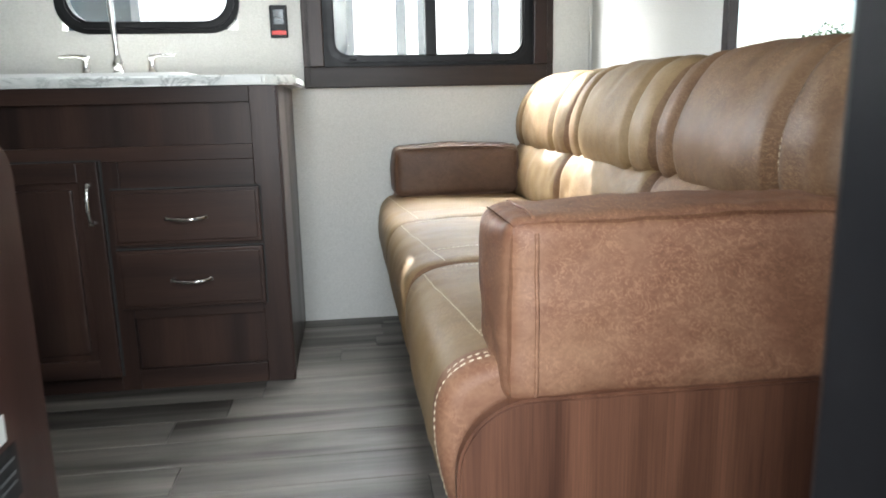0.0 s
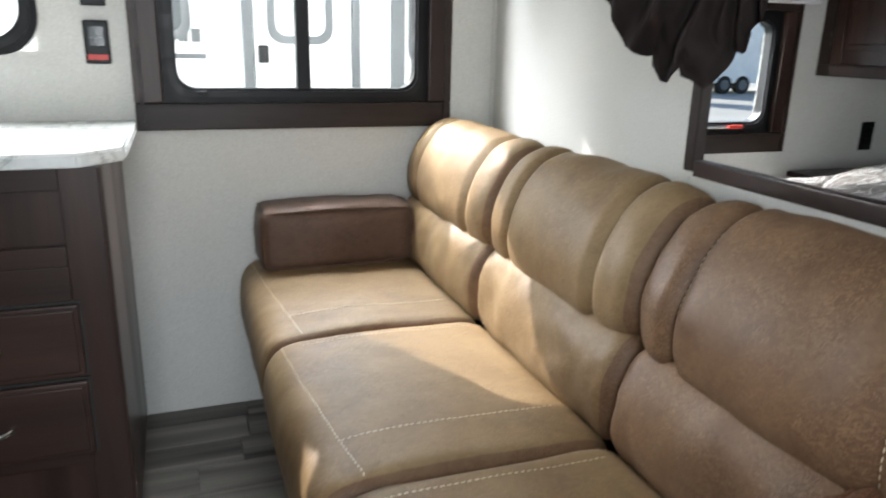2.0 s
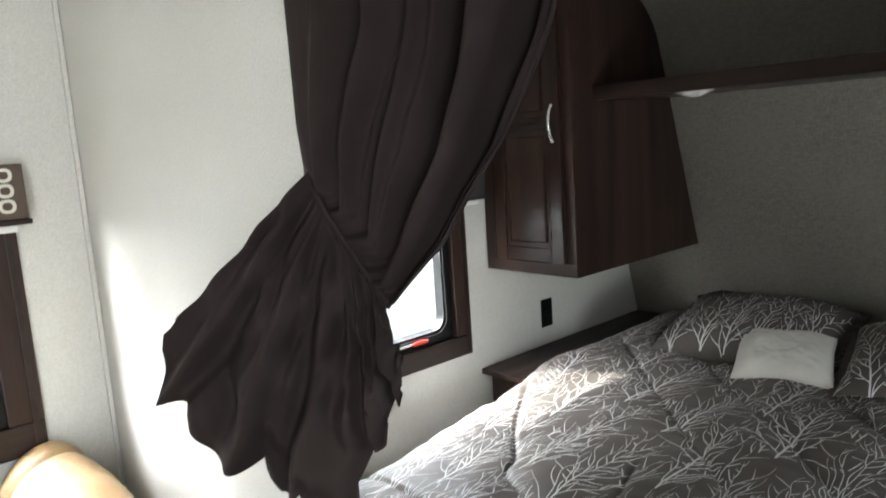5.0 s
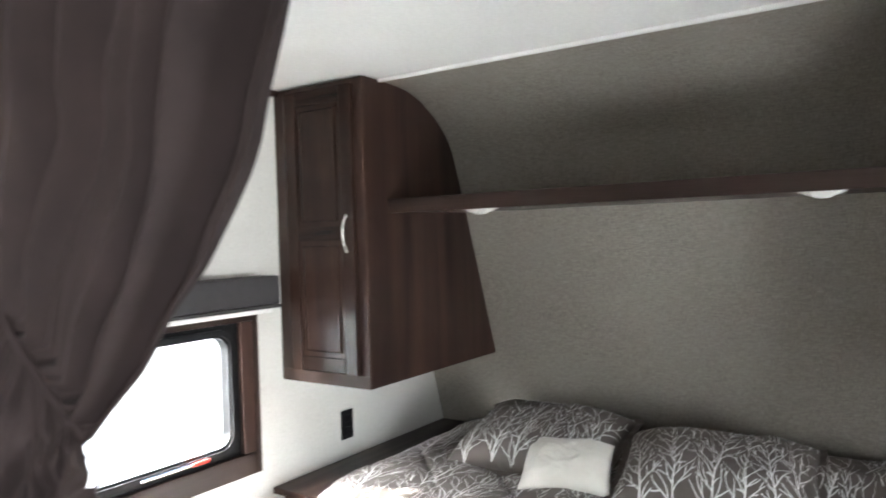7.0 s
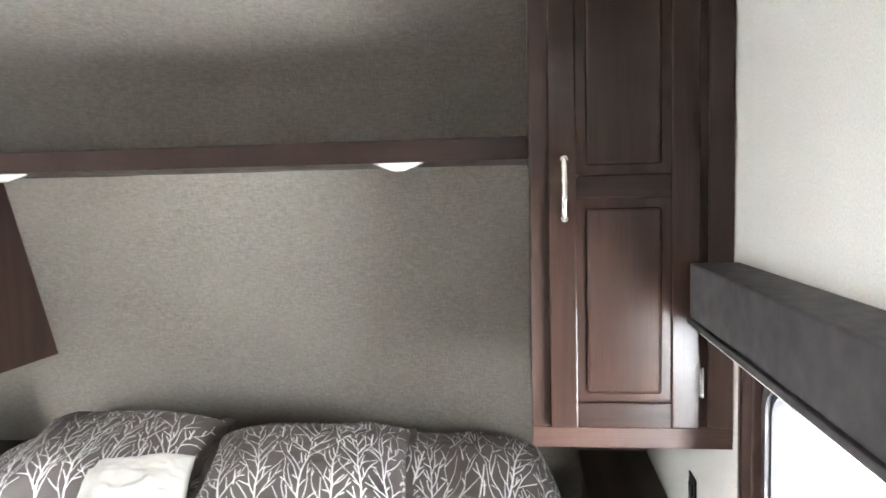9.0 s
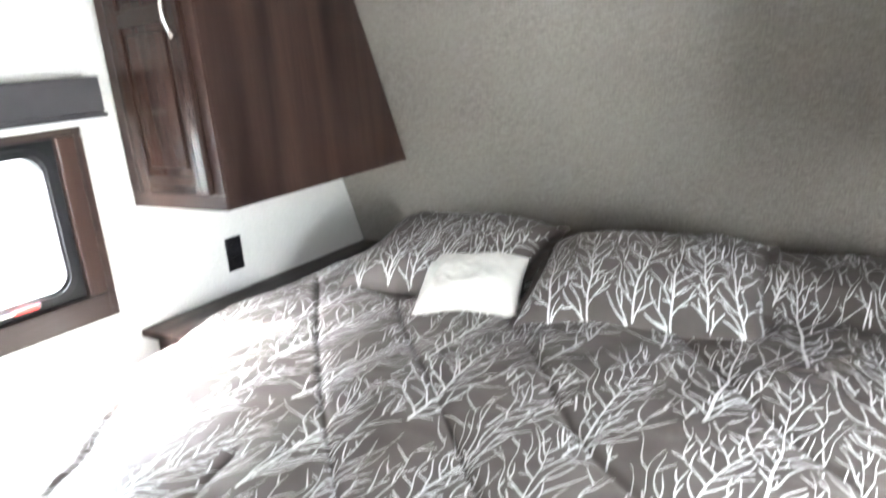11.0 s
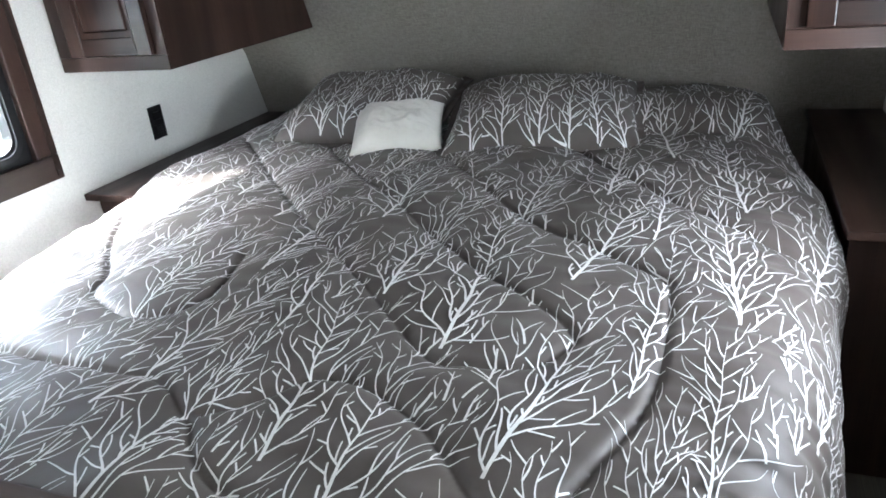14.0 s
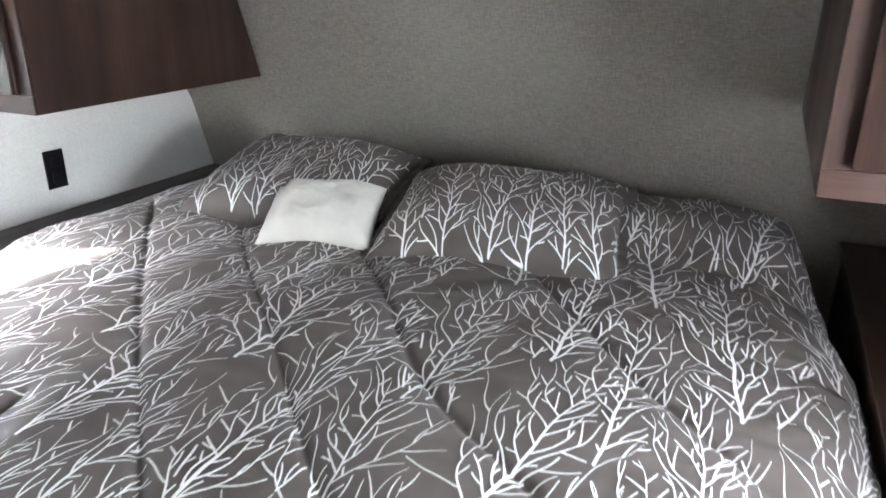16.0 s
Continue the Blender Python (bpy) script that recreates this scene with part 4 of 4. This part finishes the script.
def sprays(rng, roots, fillers=(), cell=0.0033):
    """Printed trees grown from roots (u, v, heading, length, width) so that no line runs into another:
    all stems first, then their shoots, then the twigs; the fillers grow in what is left. Lines of (u, v, half width)."""
    taken, out, pace = {}, [], 0.009
    def grow(root, depth, own, parent):
        u, v, way, length, width, home = root
        phase, bend = rng.uniform(0, 6.28), rng.uniform(-0.3, 0.3)
        n = max(4, int(length / pace))
        line = []
        for k in range(n):
            s = k / (n - 1)
            if k * pace > 0.016:
                cu, cv = int(u // cell), int(v // cell)
                near = {taken.get((cu + a, cv + b)) for a in (-1, 0, 1) for b in (-1, 0, 1)} - {None, own}
                if near - {parent} or (k * pace > 0.045 and near):
                    break
            swell = 0.75 + 0.25 * math.sin(math.pi * min(1.0, 1.6 * s)) if depth == 0 else 1.0
            line.append((u, v, max(0.00045, width * swell * (1 - 0.86 * s) * 0.49), way))
            turn = 1.7 * (home - way) if depth else 0.0
            way += 0.055 * turn + pace * 11.0 * math.sin(phase + 42 * pace * k) * (0.3 if depth == 0 else 1.0) + bend / n
            u += math.cos(way) * pace
            v += math.sin(way) * pace
        for p in line:
            taken[(int(p[0] // cell), int(p[1] // cell))] = own
        return line
    ids = 0
    for group in (roots, fillers):
        level = [(r[0], r[1], r[2], r[3], r[4], r[2], None) for r in group]
        for depth in range(3):
            following = []
            rng.shuffle(level)
            for u, v, way, length, width, home, parent in level:
                ids += 1
                line = grow((u, v, way, length, width, home), depth, ids, parent)
                if len(line) < (6 if depth == 0 else 3):
                    continue
                out.append([p[:3] for p in line])
                if depth == 2:
                    continue
                gap = 0.017 if depth == 0 else 0.03
                side, at = rng.choice((-1, 1)), gap * rng.uniform(0.5, 1.2)
                while at < (len(line) - 2) * pace:
                    p = line[int(at / pace)]
                    s = at / max(length, 1e-6)
                    reach = min(0.3, length * rng.uniform(0.5, 0.9)) * (1.1 - 0.7 * s) if depth == 0 else length * rng.uniform(0.4, 0.75) * (1.1 - 0.6 * s)
                    following.append((p[0], p[1], p[3] + side * rng.uniform(0.5, 0.85), reach, max(p[2] * 2 * 0.66, 0.0031), p[3] * 0.8 + side * rng.uniform(0.0, 0.3), ids))
                    side = -side
                    at += gap * rng.uniform(0.7, 1.4)
            level = following
    return out


def printed(sheet, lines, inside, lift=0.0013, step=0.012):
    """Lays printed lines on a sheet as thin flat strips."""
    verts, faces = [], []
    for rough_line in lines:
        prev = None
        line = []
        for a, b in zip(rough_line, rough_line[1:]):
            k = max(1, round(math.hypot(b[0] - a[0], b[1] - a[1]) / step))
            line += [tuple(p + (q - p) * i / k for p, q in zip(a, b)) for i in range(k)]
        line.append(rough_line[-1])
        for k, (u, v, w) in enumerate(line):
            if not inside(u, v):
                prev = None
                continue
            u2, v2, _ = line[min(k + 1, len(line) - 1)]
            u1, v1, _ = line[max(k - 1, 0)]
            du, dv = u2 - u1, v2 - v1
            l = math.hypot(du, dv) or 1.0
            ou, ov = -dv / l * w, du / l * w
            pair = []
            for s in (-1, 1):
                p, n = sheet.at(u + s * ou, v + s * ov)
                verts.append(tuple(p + n * lift))
                pair.append(len(verts) - 1)
            if prev:
                faces.append((prev[0], prev[1], pair[1], pair[0]))
            prev = pair
    me = bpy.data.meshes.new("branch_print")
    me.from_pydata(verts, [], faces)
    me.materials.append(PRINT)
    for f in me.polygons:
        f.use_smooth = True
    return me


# comforter: across the bed from the north edge over the top and down the south side
prof = [(2.5, 0.5), (2.47, 0.6), (2.42, 0.68), (2.34, 0.714), (2.2, 0.722), (1.6, 0.724), (1.0, 0.722), (0.8, 0.71), (0.68, 0.685), (0.615, 0.63), (0.59, 0.55), (0.585, 0.45), (0.59, 0.3), (0.6, 0.1)]
fine = smooth_line(prof, 400)
run = np.concatenate(([0], np.cumsum(np.linalg.norm(np.diff(fine, axis=0), axis=1))))
NB = 380
arc_len = np.linspace(0, run[-1], NB)
sec_y, sec_z = np.interp(arc_len, run, fine[:, 0]), np.interp(arc_len, run, fine[:, 1])
xs = np.linspace(0.93, 3.1, 420)
X, Y = np.meshgrid(xs, sec_y, indexing="ij")
Z = np.repeat(sec_z[None, :], len(xs), 0)
# the side pulls in towards the head
south = np.clip((0.95 - Y) / 0.35, 0, 1)
north = np.clip((Y - 1.95) / 0.35, 0, 1)
Y = Y + north * np.interp(X, [1.0, 1.3, 1.6, 1.9, 2.2, 2.36], [-0.18, -0.14, -0.1, -0.05, 0.03, 0.06])
Y = Y + south * np.interp(X, [1.0, 1.35, 1.55, 1.9, 2.25, 2.45, 2.7, 3.1], [0.135, 0.105, 0.07, 0.022, -0.01, -0.012, 0.03, 0.085])
foot = np.clip((1.1 - X) / 0.17, 0, 1)
top_mask = np.clip((Z - 0.5) / 0.2, 0, 1)
Z = Z - 0.06 * foot ** 2 * top_mask
near = np.full(X.shape, 9.0)
for pts in LINES:
    q = smooth_line(pts, 70)
    for a, b in zip(q, q[1:]):
        ab = b - a
        t = np.clip(((X - a[0]) * ab[0] + (Y - a[1]) * ab[1]) / (ab @ ab), 0, 1)
        near = np.minimum(near, np.hypot(X - a[0] - t * ab[0], Y - a[1] - t * ab[1]))
puff = 0.0115 * (1 - np.exp(-(near / 0.055) ** 1.1)) - 0.008 * np.exp(-(near / 0.0065) ** 2)
lump = np.zeros(X.shape)
for i in range(X.shape[0]):
    for j in range(0, NB):
        x, y, z = X[i, j], Y[i, j], Z[i, j]
        lump[i, j] = 0.012 * noise.noise((x * 3.1, y * 3.1, z * 3 + 4)) + 0.006 * noise.noise((x * 7 + y * 5, y * 9 - x * 4, z * 6)) + 0.004 * noise.noise((x * 22, y * 15, z * 12)) + 0.0045 * noise.noise((x * 42, y * 6, z * 5)) * max(0.0, min(1.0, (1.1 - y) / 0.25))
pillow_rise = 0.075 * np.exp(-(((X - 2.88) / 0.17) ** 4)) * np.clip((1.25 - Y) / 0.1, 0, 1) * np.clip((Y - 0.66) / 0.06, 0, 1)
wave = 0.018 * np.sin((X * 9 + 0.6 * np.sin(X * 4))) * np.clip((0.62 - Z) / 0.3, 0, 1) * (Y < 1.0)
flat_p = np.stack((X, Y, Z), -1)
base_n = Sheet(xs, arc_len, flat_p).n
if base_n[160, 180, 2] < 0:
    base_n = -base_n
P = flat_p + base_n * (puff + lump)[..., None]
P[..., 2] += pillow_rise
P[..., 1] -= wave
quilt_sheet = Sheet(xs, arc_len, P)
if quilt_sheet.n[160, 180, 2] < 0:
    quilt_sheet.n = -quilt_sheet.n
comforter = part("comforter", quilt_sheet.mesh(thick=0.02), QUILT, smooth=70)
tagged(comforter, "taupe quilted comforter printed with white branches", "comforter")
rng = random.Random(11)
roots, fillers = [], []
v, row = 0.05, 0
while v < run[-1]:
    u = 0.7 + (0.27 if row % 2 else 0.0) + rng.uniform(-0.05, 0.05)
    while u < 3.05:
        roots.append((u, v + rng.uniform(-0.02, 0.02), rng.uniform(-0.16, 0.16), rng.uniform(0.4, 0.58), rng.uniform(0.0058, 0.0088)))
        u += rng.uniform(0.42, 0.52)
    v += 0.15
    row += 1
for k in range(2600):
    fillers.append((rng.uniform(0.8, 3.05), rng.uniform(0.02, run[-1]), rng.uniform(-0.5, 0.5), rng.uniform(0.09, 0.3), rng.uniform(0.0038, 0.0056)))
lines = sprays(rng, roots, fillers)
pr = new("branch_print", printed(quilt_sheet, lines, lambda u, v: 0.94 < u < 3.09 and 0.01 < v < run[-1] - 0.01))
pr.parent = comforter
tagged(pr, "white branching coral print", kind="stuff")


def pillow(name, centre, width, height, thick, tilt, turn, label, seed, material, flange=0.0, twigs=True, lean=0.0):
    """A soft pillow: width across, height up its face; tilt raises its back edge."""
    m = pose(*centre, 0, 0, turn) @ pose(0, 0, 0, 0, -tilt, 0) @ pose(0, 0, 0, lean, 0, 0)
    n = 46
    us = np.linspace(-1, 1, n)
    A, B = np.meshgrid(us, us, indexing="ij")
    def face(sign):
        ed = np.clip(1 - np.abs(A) ** 3.2, 0, 1) * np.clip(1 - np.abs(B) ** 3.2, 0, 1)
        t = thick * (0.72 if sign > 0 else -0.2) * ed ** 0.55
        fa = A * (height / 2) * (1 - 0.06 * (1 - B ** 2)) * 1.0
        fb = B * (width / 2) * (1 - 0.05 * (1 - A ** 2))
        out = np.zeros((n, n, 3))
        for i in range(n):
            for j in range(n):
                w = 0.012 * noise.noise((A[i, j] * 2.2 + seed, B[i, j] * 2.6, 1.0 * sign)) + 0.006 * noise.noise((A[i, j] * 7 + seed, B[i, j] * 7, 3.0))
                out[i, j] = m @ Vector((fa[i, j], fb[i, j], t[i, j] + w * ed[i, j] ** 0.5))
        return out
    top_p, low_p = face(1), face(-1)
    sh = Sheet(us * height / 2, us * width / 2, top_p)
    if (Vector(sh.n[n // 2, n // 2]).dot(m.to_3x3() @ Vector((0, 0, 1)))) < 0:
        sh.n = -sh.n
    bm = bmesh.new()
    a = [[bm.verts.new(top_p[i, j]) for j in range(n)] for i in range(n)]
    b = [[a[i][j] if i in (0, n - 1) or j in (0, n - 1) else bm.verts.new(low_p[i, j]) for j in range(n)] for i in range(n)]
    for g in (a, b):
        for i in range(n - 1):
            for j in range(n - 1):
                bm.faces.new((g[i][j], g[i + 1][j], g[i + 1][j + 1], g[i][j + 1]))
    ob = part(name, bm, material, smooth=70)
    tagged(ob, label, "pillow")
    if flange:
        rim = [(i, 0) for i in range(n)] + [(n - 1, j) for j in range(1, n)] + [(i, n - 1) for i in range(n - 2, -1, -1)] + [(0, j) for j in range(n - 2, 0, -1)]
        fb = bmesh.new()
        inn, outr = [], []
        mid = Vector(top_p.reshape(-1, 3).mean(0))
        up = m.to_3x3() @ Vector((0, 0, 1))
        for k, (i, j) in enumerate(rim):
            p = Vector(top_p[i, j])
            way = (p - mid)
            way = (way - up * way.dot(up)).normalized()
            inn.append((p - way * 0.012, p))
            outr.append(p + way * flange * (1 + 0.3 * noise.noise((k * 0.3, seed, 0))) + up * 0.012 * noise.noise((k * 0.35, seed, 5)))
        r0 = [fb.verts.new(q[0] + up * 0.003) for q in inn]
        r1 = [fb.verts.new(q + up * 0.002) for q in outr]
        r2 = [fb.verts.new(q - up * 0.003) for q in outr]
        r3 = [fb.verts.new(q[0] - up * 0.003) for q in inn]
        for k in range(len(rim)):
            q = (k + 1) % len(rim)
            for s, t in ((r0, r1), (r1, r2), (r2, r3)):
                fb.faces.new((s[k], s[q], t[q], t[k]))
        part("flange", fb, material, ob, smooth=70)
    if twigs:
        rg = random.Random(int(seed * 10) + 3)
        starts = []
        k = -width / 2 + 0.03
        while k < width / 2:
            starts.append((-height / 2 - 0.01, k + rg.uniform(-0.012, 0.012), rg.uniform(-0.15, 0.15), rg.uniform(0.28, 0.4), rg.uniform(0.005, 0.0075)))
            k += 0.088
        more = [(rg.uniform(-height / 2, height / 2), rg.uniform(-width / 2, width / 2), rg.uniform(-0.4, 0.4), rg.uniform(0.08, 0.16), 0.0045) for _ in range(320)]
        ls = sprays(rg, starts, more)
        pm = new("branch_print", printed(sh, ls, lift=0.002, step=0.006, inside= lambda u, v: abs(u) < height / 2 * 0.985 and abs(v) < width / 2 * 0.985))
        pm.parent = ob
        tagged(pm, "white branching coral print", kind="stuff")
    return ob


pillow("bed_pillow", (2.715, 1.93, 0.784), 0.56, 0.41, 0.14, 17, -1, "taupe pillow sham printed with white branches", 1.0, QUILT, 0.02)
pillow("bed_pillow", (2.69, 1.34, 0.766), 0.57, 0.41, 0.14, 15, 8, "taupe pillow sham printed with white branches", 2.0, QUILT, 0.02)
pillow("throw_pillow", (2.56, 1.765, 0.768), 0.285, 0.23, 0.09, 24, 17, "small cream plush throw pillow on the bed", 3.0, CREAM, 0.0, False)


def ledge(y0, y1, label):
    l = thing("bedside_ledge", 2.6, (y0 + y1) / 2, 0, label, "nightstand", group="ledges beside the bed")
    part("top", box(2.17, 3.215, y0, y1, 0.642, 0.664, 0.004), ESPRESSO_X, l)
    part("cabinet_body", box(2.21, 3.21, y0 + 0.012, y1 - 0.012, 0.0, 0.641, 0.002), ESPRESSO, l)


ledge(2.425, N - 0.002, "dark espresso bedside ledge under the window wall")
ledge(S + 0.002, 0.575, "dark espresso bedside ledge on the south side")

# ---- curtain ----
tied = thing("curtain", 0.86, 1.55, 1.02, "dark brown privacy curtain gathered and tied back", "curtain")
NV, NU = 110, 170
hem = smooth_line([(0.698, 1.784, 1.265), (0.703, 1.752, 1.185), (0.74, 1.705, 1.115), (0.81, 1.688, 1.062), (0.868, 1.625, 1.085), (0.905, 1.615, 1.13), (0.93, 1.61, 1.175), (0.935, 1.6, 1.215)], NU)
waist = smooth_line([(0.886, 1.688, 1.478), (0.888, 1.672, 1.42), (0.905, 1.648, 1.36), (0.935, 1.622, 1.29)], NU)
places = np.zeros((NV, NU, 3))
for i in range(NV):
    s = i / (NV - 1)
    for j in range(NU):
        t = j / (NU - 1)
        swing = t + 0.05 * noise.noise((t * 3.0, s * 2.0, 7.0))
        f = math.sin(swing * 2 * math.pi * 4.5 + 0.8 * math.sin(3 * s)) + 0.55 * math.sin(swing * 2 * math.pi * 10 + 1.3 + 2 * s)
        crumple = 0.02 * noise.noise((t * 5, s * 6, 2.0)) + 0.009 * noise.noise((t * 14, s * 15, 5.0))
        if s < 0.58:
            q = s / 0.58
            z = 2.02 + (waist[j][2] - 2.02) * q
            right = float(np.interp(z, [1.29, 1.38, 1.49, 1.6, 1.74, 2.02], [1.615, 1.51, 1.422, 1.37, 1.312, 1.2]))
            left = float(np.interp(z, [1.29, 1.47, 1.53, 2.02], [1.688, 1.698, 1.708, 1.712]))
            y = left + (right - left) * t
            e = max(0.0, (q - 0.55) / 0.45)
            x = 0.957 + (waist[j][0] - 0.957) * e * e * (3 - 2 * e) + math.copysign(abs(f) ** 0.8, f) * (0.046 * (1 - e) + 0.012 * e) + crumple * 0.6
            g = min(1.0, max(0.0, (y - 1.62) / 0.06))
            x += ((0.874 + 0.005 * f) - x) * g * g * (3 - 2 * g)
        else:
            q = (s - 0.58) / 0.42
            a, b = Vector(waist[j]), Vector(hem[j])
            p = a.lerp(b, q)
            belly = math.sin(math.pi * min(1.0, q * 1.02))
            out = Vector((-0.75, -0.65, 0.1))
            ridge = 0.05 * (abs(noise.noise((t * 6, s * 9, 8.0))) - 0.2) * min(1.0, 3 * q)
            p += out * min(1.0, 0.1 + 5 * q) * (ridge + 0.035 * belly * (1 - 0.6 * abs(2 * t - 1)) + f * (0.006 + 0.026 * q) * 0.7 + crumple * (0.6 + 1.8 * q))
            saw = abs(((swing * 6.0) % 1.0) - 0.35)
            p.z += q ** 3.5 * (0.055 * saw - 0.022 + 0.016 * noise.noise((t * 12, 1.0, 3.0)))
            x, y, z = p
            if y > 1.692:
                x = min(x, 0.886)
        places[i, j] = (x, y, z)
part("cloth", Sheet(np.arange(NV), np.arange(NU), places).mesh(thick=0.003), CURTAIN, tied, smooth=80)
part("tieback", tube([(0.935, 1.615, 1.295), (0.9, 1.63, 1.36), (0.878, 1.655, 1.42), (0.874, 1.672, 1.452)], 0.004, 8), CURTAIN, tied, smooth=60)
part("rail", box(0.945, 0.97, 1.0, 1.8, TOP - 0.016, TOP - 0.001, 0.003), WHITE, tied)

# ---- outside ----
tagged(part("ground", box(-400, 400, -400, 400, -0.7, -0.62), ASPHALT), "pale asphalt sales lot", "ground", kind="structure")


def trailer(name, x0, x1, y, depth, h0, h1, label):
    t = thing(name, (x0 + x1) / 2, y + depth / 2, -0.62, label, "trailer", group="parked trailers")
    outline = [(x0, h0), (x1 - 0.5, h0), (x1, h0 + 0.5), (x1 - 0.25, h0 + 1.4), (x1 - 0.9, h1), (x0 + 0.3, h1), (x0, h1 - 0.3)]
    part("body", prism(outline, 1, y, y + depth, 0.04), PAINT, t, smooth=40)
    def window(xa, xb, za, zb):
        w = part("window", ring(rounded(xa, xb, za, zb, 0.1, 5), rounded(xa + 0.05, xb - 0.05, za + 0.05, zb - 0.05, 0.07, 5), 1, y - 0.025, y - 0.001), GREY, t)
        part("pane", prism(rounded(xa + 0.045, xb - 0.045, za + 0.045, zb - 0.045, 0.07, 5), 1, y - 0.012, y - 0.002), DARKGLASS, w)
    return t, window


near_trailer, nw = trailer("parked_trailer", -5.5, 3.3, 5.4, 2.3, -0.25, 2.55, "white travel trailer parked alongside, grey trim")
nw(-0.55, 0.06, 1.09, 1.75)
nw(0.52, 0.94, 1.08, 1.85)
nw(1.46, 2.0, 0.95, 1.75)
nw(-2.4, -1.4, 1.2, 1.8)
door = part("entry_door", box(0.435, 1.06, 5.385, 5.399, -0.15, 2.15, 0.004), PAINT, near_trailer)
part("door_latch", box(0.455, 0.52, 5.35, 5.384, 0.96, 1.07, 0.008), BLACK, door)
for xa, xb in ((0.365, 0.43), (1.065, 1.12), (1.335, 1.43)):
    part("trim_strip", box(xa, xb, 5.37, 5.399, -0.2, 2.4, 0.006), GREY, near_trailer)
for k in range(3):
    part("lettering_bar", box(-0.09 + 0.075 * k, -0.035 + 0.075 * k, 5.392, 5.399, 1.08, 1.16), GREY, near_trailer)
STICKER = plain("pale_blue_sticker", (0.3, 0.55, 0.7), 0.5)
number = part("window_sticker", prism([(0.66, 1.37), (0.66, 1.22), (0.75, 1.13), (0.84, 1.22), (0.84, 1.37)], 1, 5.372, 5.374), PAINT, near_trailer, "white shield sticker")
writing("2", 0.26, (0.75, 5.371, 1.47), number, STICKER, "lettering")
part("lettering_bar", box(-0.05, 0.14, 5.392, 5.399, 0.98, 1.01), GREY, near_trailer)
part("emblem", ring(rounded(0.175, 0.285, 0.69, 0.775, 0.02, 3), rounded(0.2, 0.26, 0.71, 0.76, 0.012, 3), 1, 5.39, 5.399), GREY, near_trailer)
for x in (-2.2, -1.3):
    wheel = part("wheel", tube([(x, 5.35, -0.27), (x, 5.6, -0.27)], 0.35, 24), RUBBER, near_trailer)
    part("rim", tube([(x, 5.33, -0.27), (x, 5.349, -0.27)], 0.2, 18), GREY, wheel)
far_trailer, fw = trailer("parked_trailer", 17.0, 26.0, 24.0, 2.4, -0.2, 2.6, "white travel trailer parked across the lot")
fw(18.5, 19.4, 0.9, 1.6)
fw(22.0, 23.2, 0.9, 1.6)
for x in (20.4, 21.3):
    wheel = part("wheel", tube([(x, 23.95, -0.27), (x, 24.2, -0.27)], 0.35, 24), RUBBER, far_trailer)
    part("rim", tube([(x, 23.93, -0.27), (x, 23.949, -0.27)], 0.2, 18), GREY, wheel)


def tree_at(x, y, h, seed):
    rg = random.Random(seed)
    t = thing("tree", x, y, -0.62, "leafy green tree beyond the parking lot", "tree", group="trees")
    bm = tube([(x, y, -0.65), (x + 0.1, y, h * 0.3), (x - 0.05, y + 0.1, h * 0.6), (x, y, h * 0.85)], [0.25, 0.19, 0.12, 0.04], 10)
    for k in range(9):
        a, z = rg.uniform(0, 6.28), h * rg.uniform(0.3, 0.7)
        r = h * rg.uniform(0.16, 0.3)
        tube([(x, y, z), (x + r * 0.5 * math.cos(a), y + r * 0.5 * math.sin(a), z + r * 0.4), (x + r * math.cos(a), y + r * math.sin(a), z + r * 0.6)], [0.09, 0.05, 0.02], 6, bm)
    part("trunk", bm, BARK, t, smooth=60)
    verts, faces = [], []
    for k in range(140):
        a, e = rg.uniform(0, 6.28), rg.uniform(-1, 1)
        rr = h * 0.32 * rg.uniform(0.35, 1.0)
        c = Vector((x + rr * math.cos(a) * math.sqrt(1 - e * e), y + rr * math.sin(a) * math.sqrt(1 - e * e), h * 0.66 + rr * e * 1.05))
        for _ in range(26):
            p = c + Vector((rg.gauss(0, 0.22), rg.gauss(0, 0.22), rg.gauss(0, 0.18)))
            d1 = Vector((rg.uniform(-1, 1), rg.uniform(-1, 1), rg.uniform(-1, 1))).normalized() * 0.09
            d2 = d1.orthogonal().normalized() * 0.05
            i = len(verts)
            verts += [p - d1, p + d2, p + d1, p - d2]
            faces.append((i, i + 1, i + 2, i + 3))
    me = bpy.data.meshes.new("crown")
    me.from_pydata([tuple(v) for v in verts], [], faces)
    me.materials.append(LEAF)
    cr = new("crown", me)
    cr.parent = t
    cr.matrix_parent_inverse = t.matrix_basis.inverted()


tree_at(15.0, 21.5, 2.7, 5)
tree_at(31.0, 36.0, 8.0, 6)

# ---- floor planks ----
rg = random.Random(4)
W, LEN = 0.125, 1.22
shapes = {}
y = S
r = 0
while y < N - 0.01:
    y2 = min(y + W, N)
    x = -2.6 - rg.uniform(0, LEN)
    while x < 1.3:
        a, b = max(x, -2.6), min(x + LEN, 1.35)
        if b - a > 0.05:
            me = to_mesh("plank", box(a + 0.0008, b - 0.0008, y + 0.0008, y2 - 0.0008, -0.0058, 0.0, 0.0012, segments=1), PLANK)
            ob = new("plank", me)
            ob.parent = FLOOR
        x += LEN
    y += W
    r += 1
tagged(part("aisle_floor", box(1.35, 3.2, S, N, -0.0058, 0.0), PLANK, FLOOR), "grey vinyl plank floor under the bed")
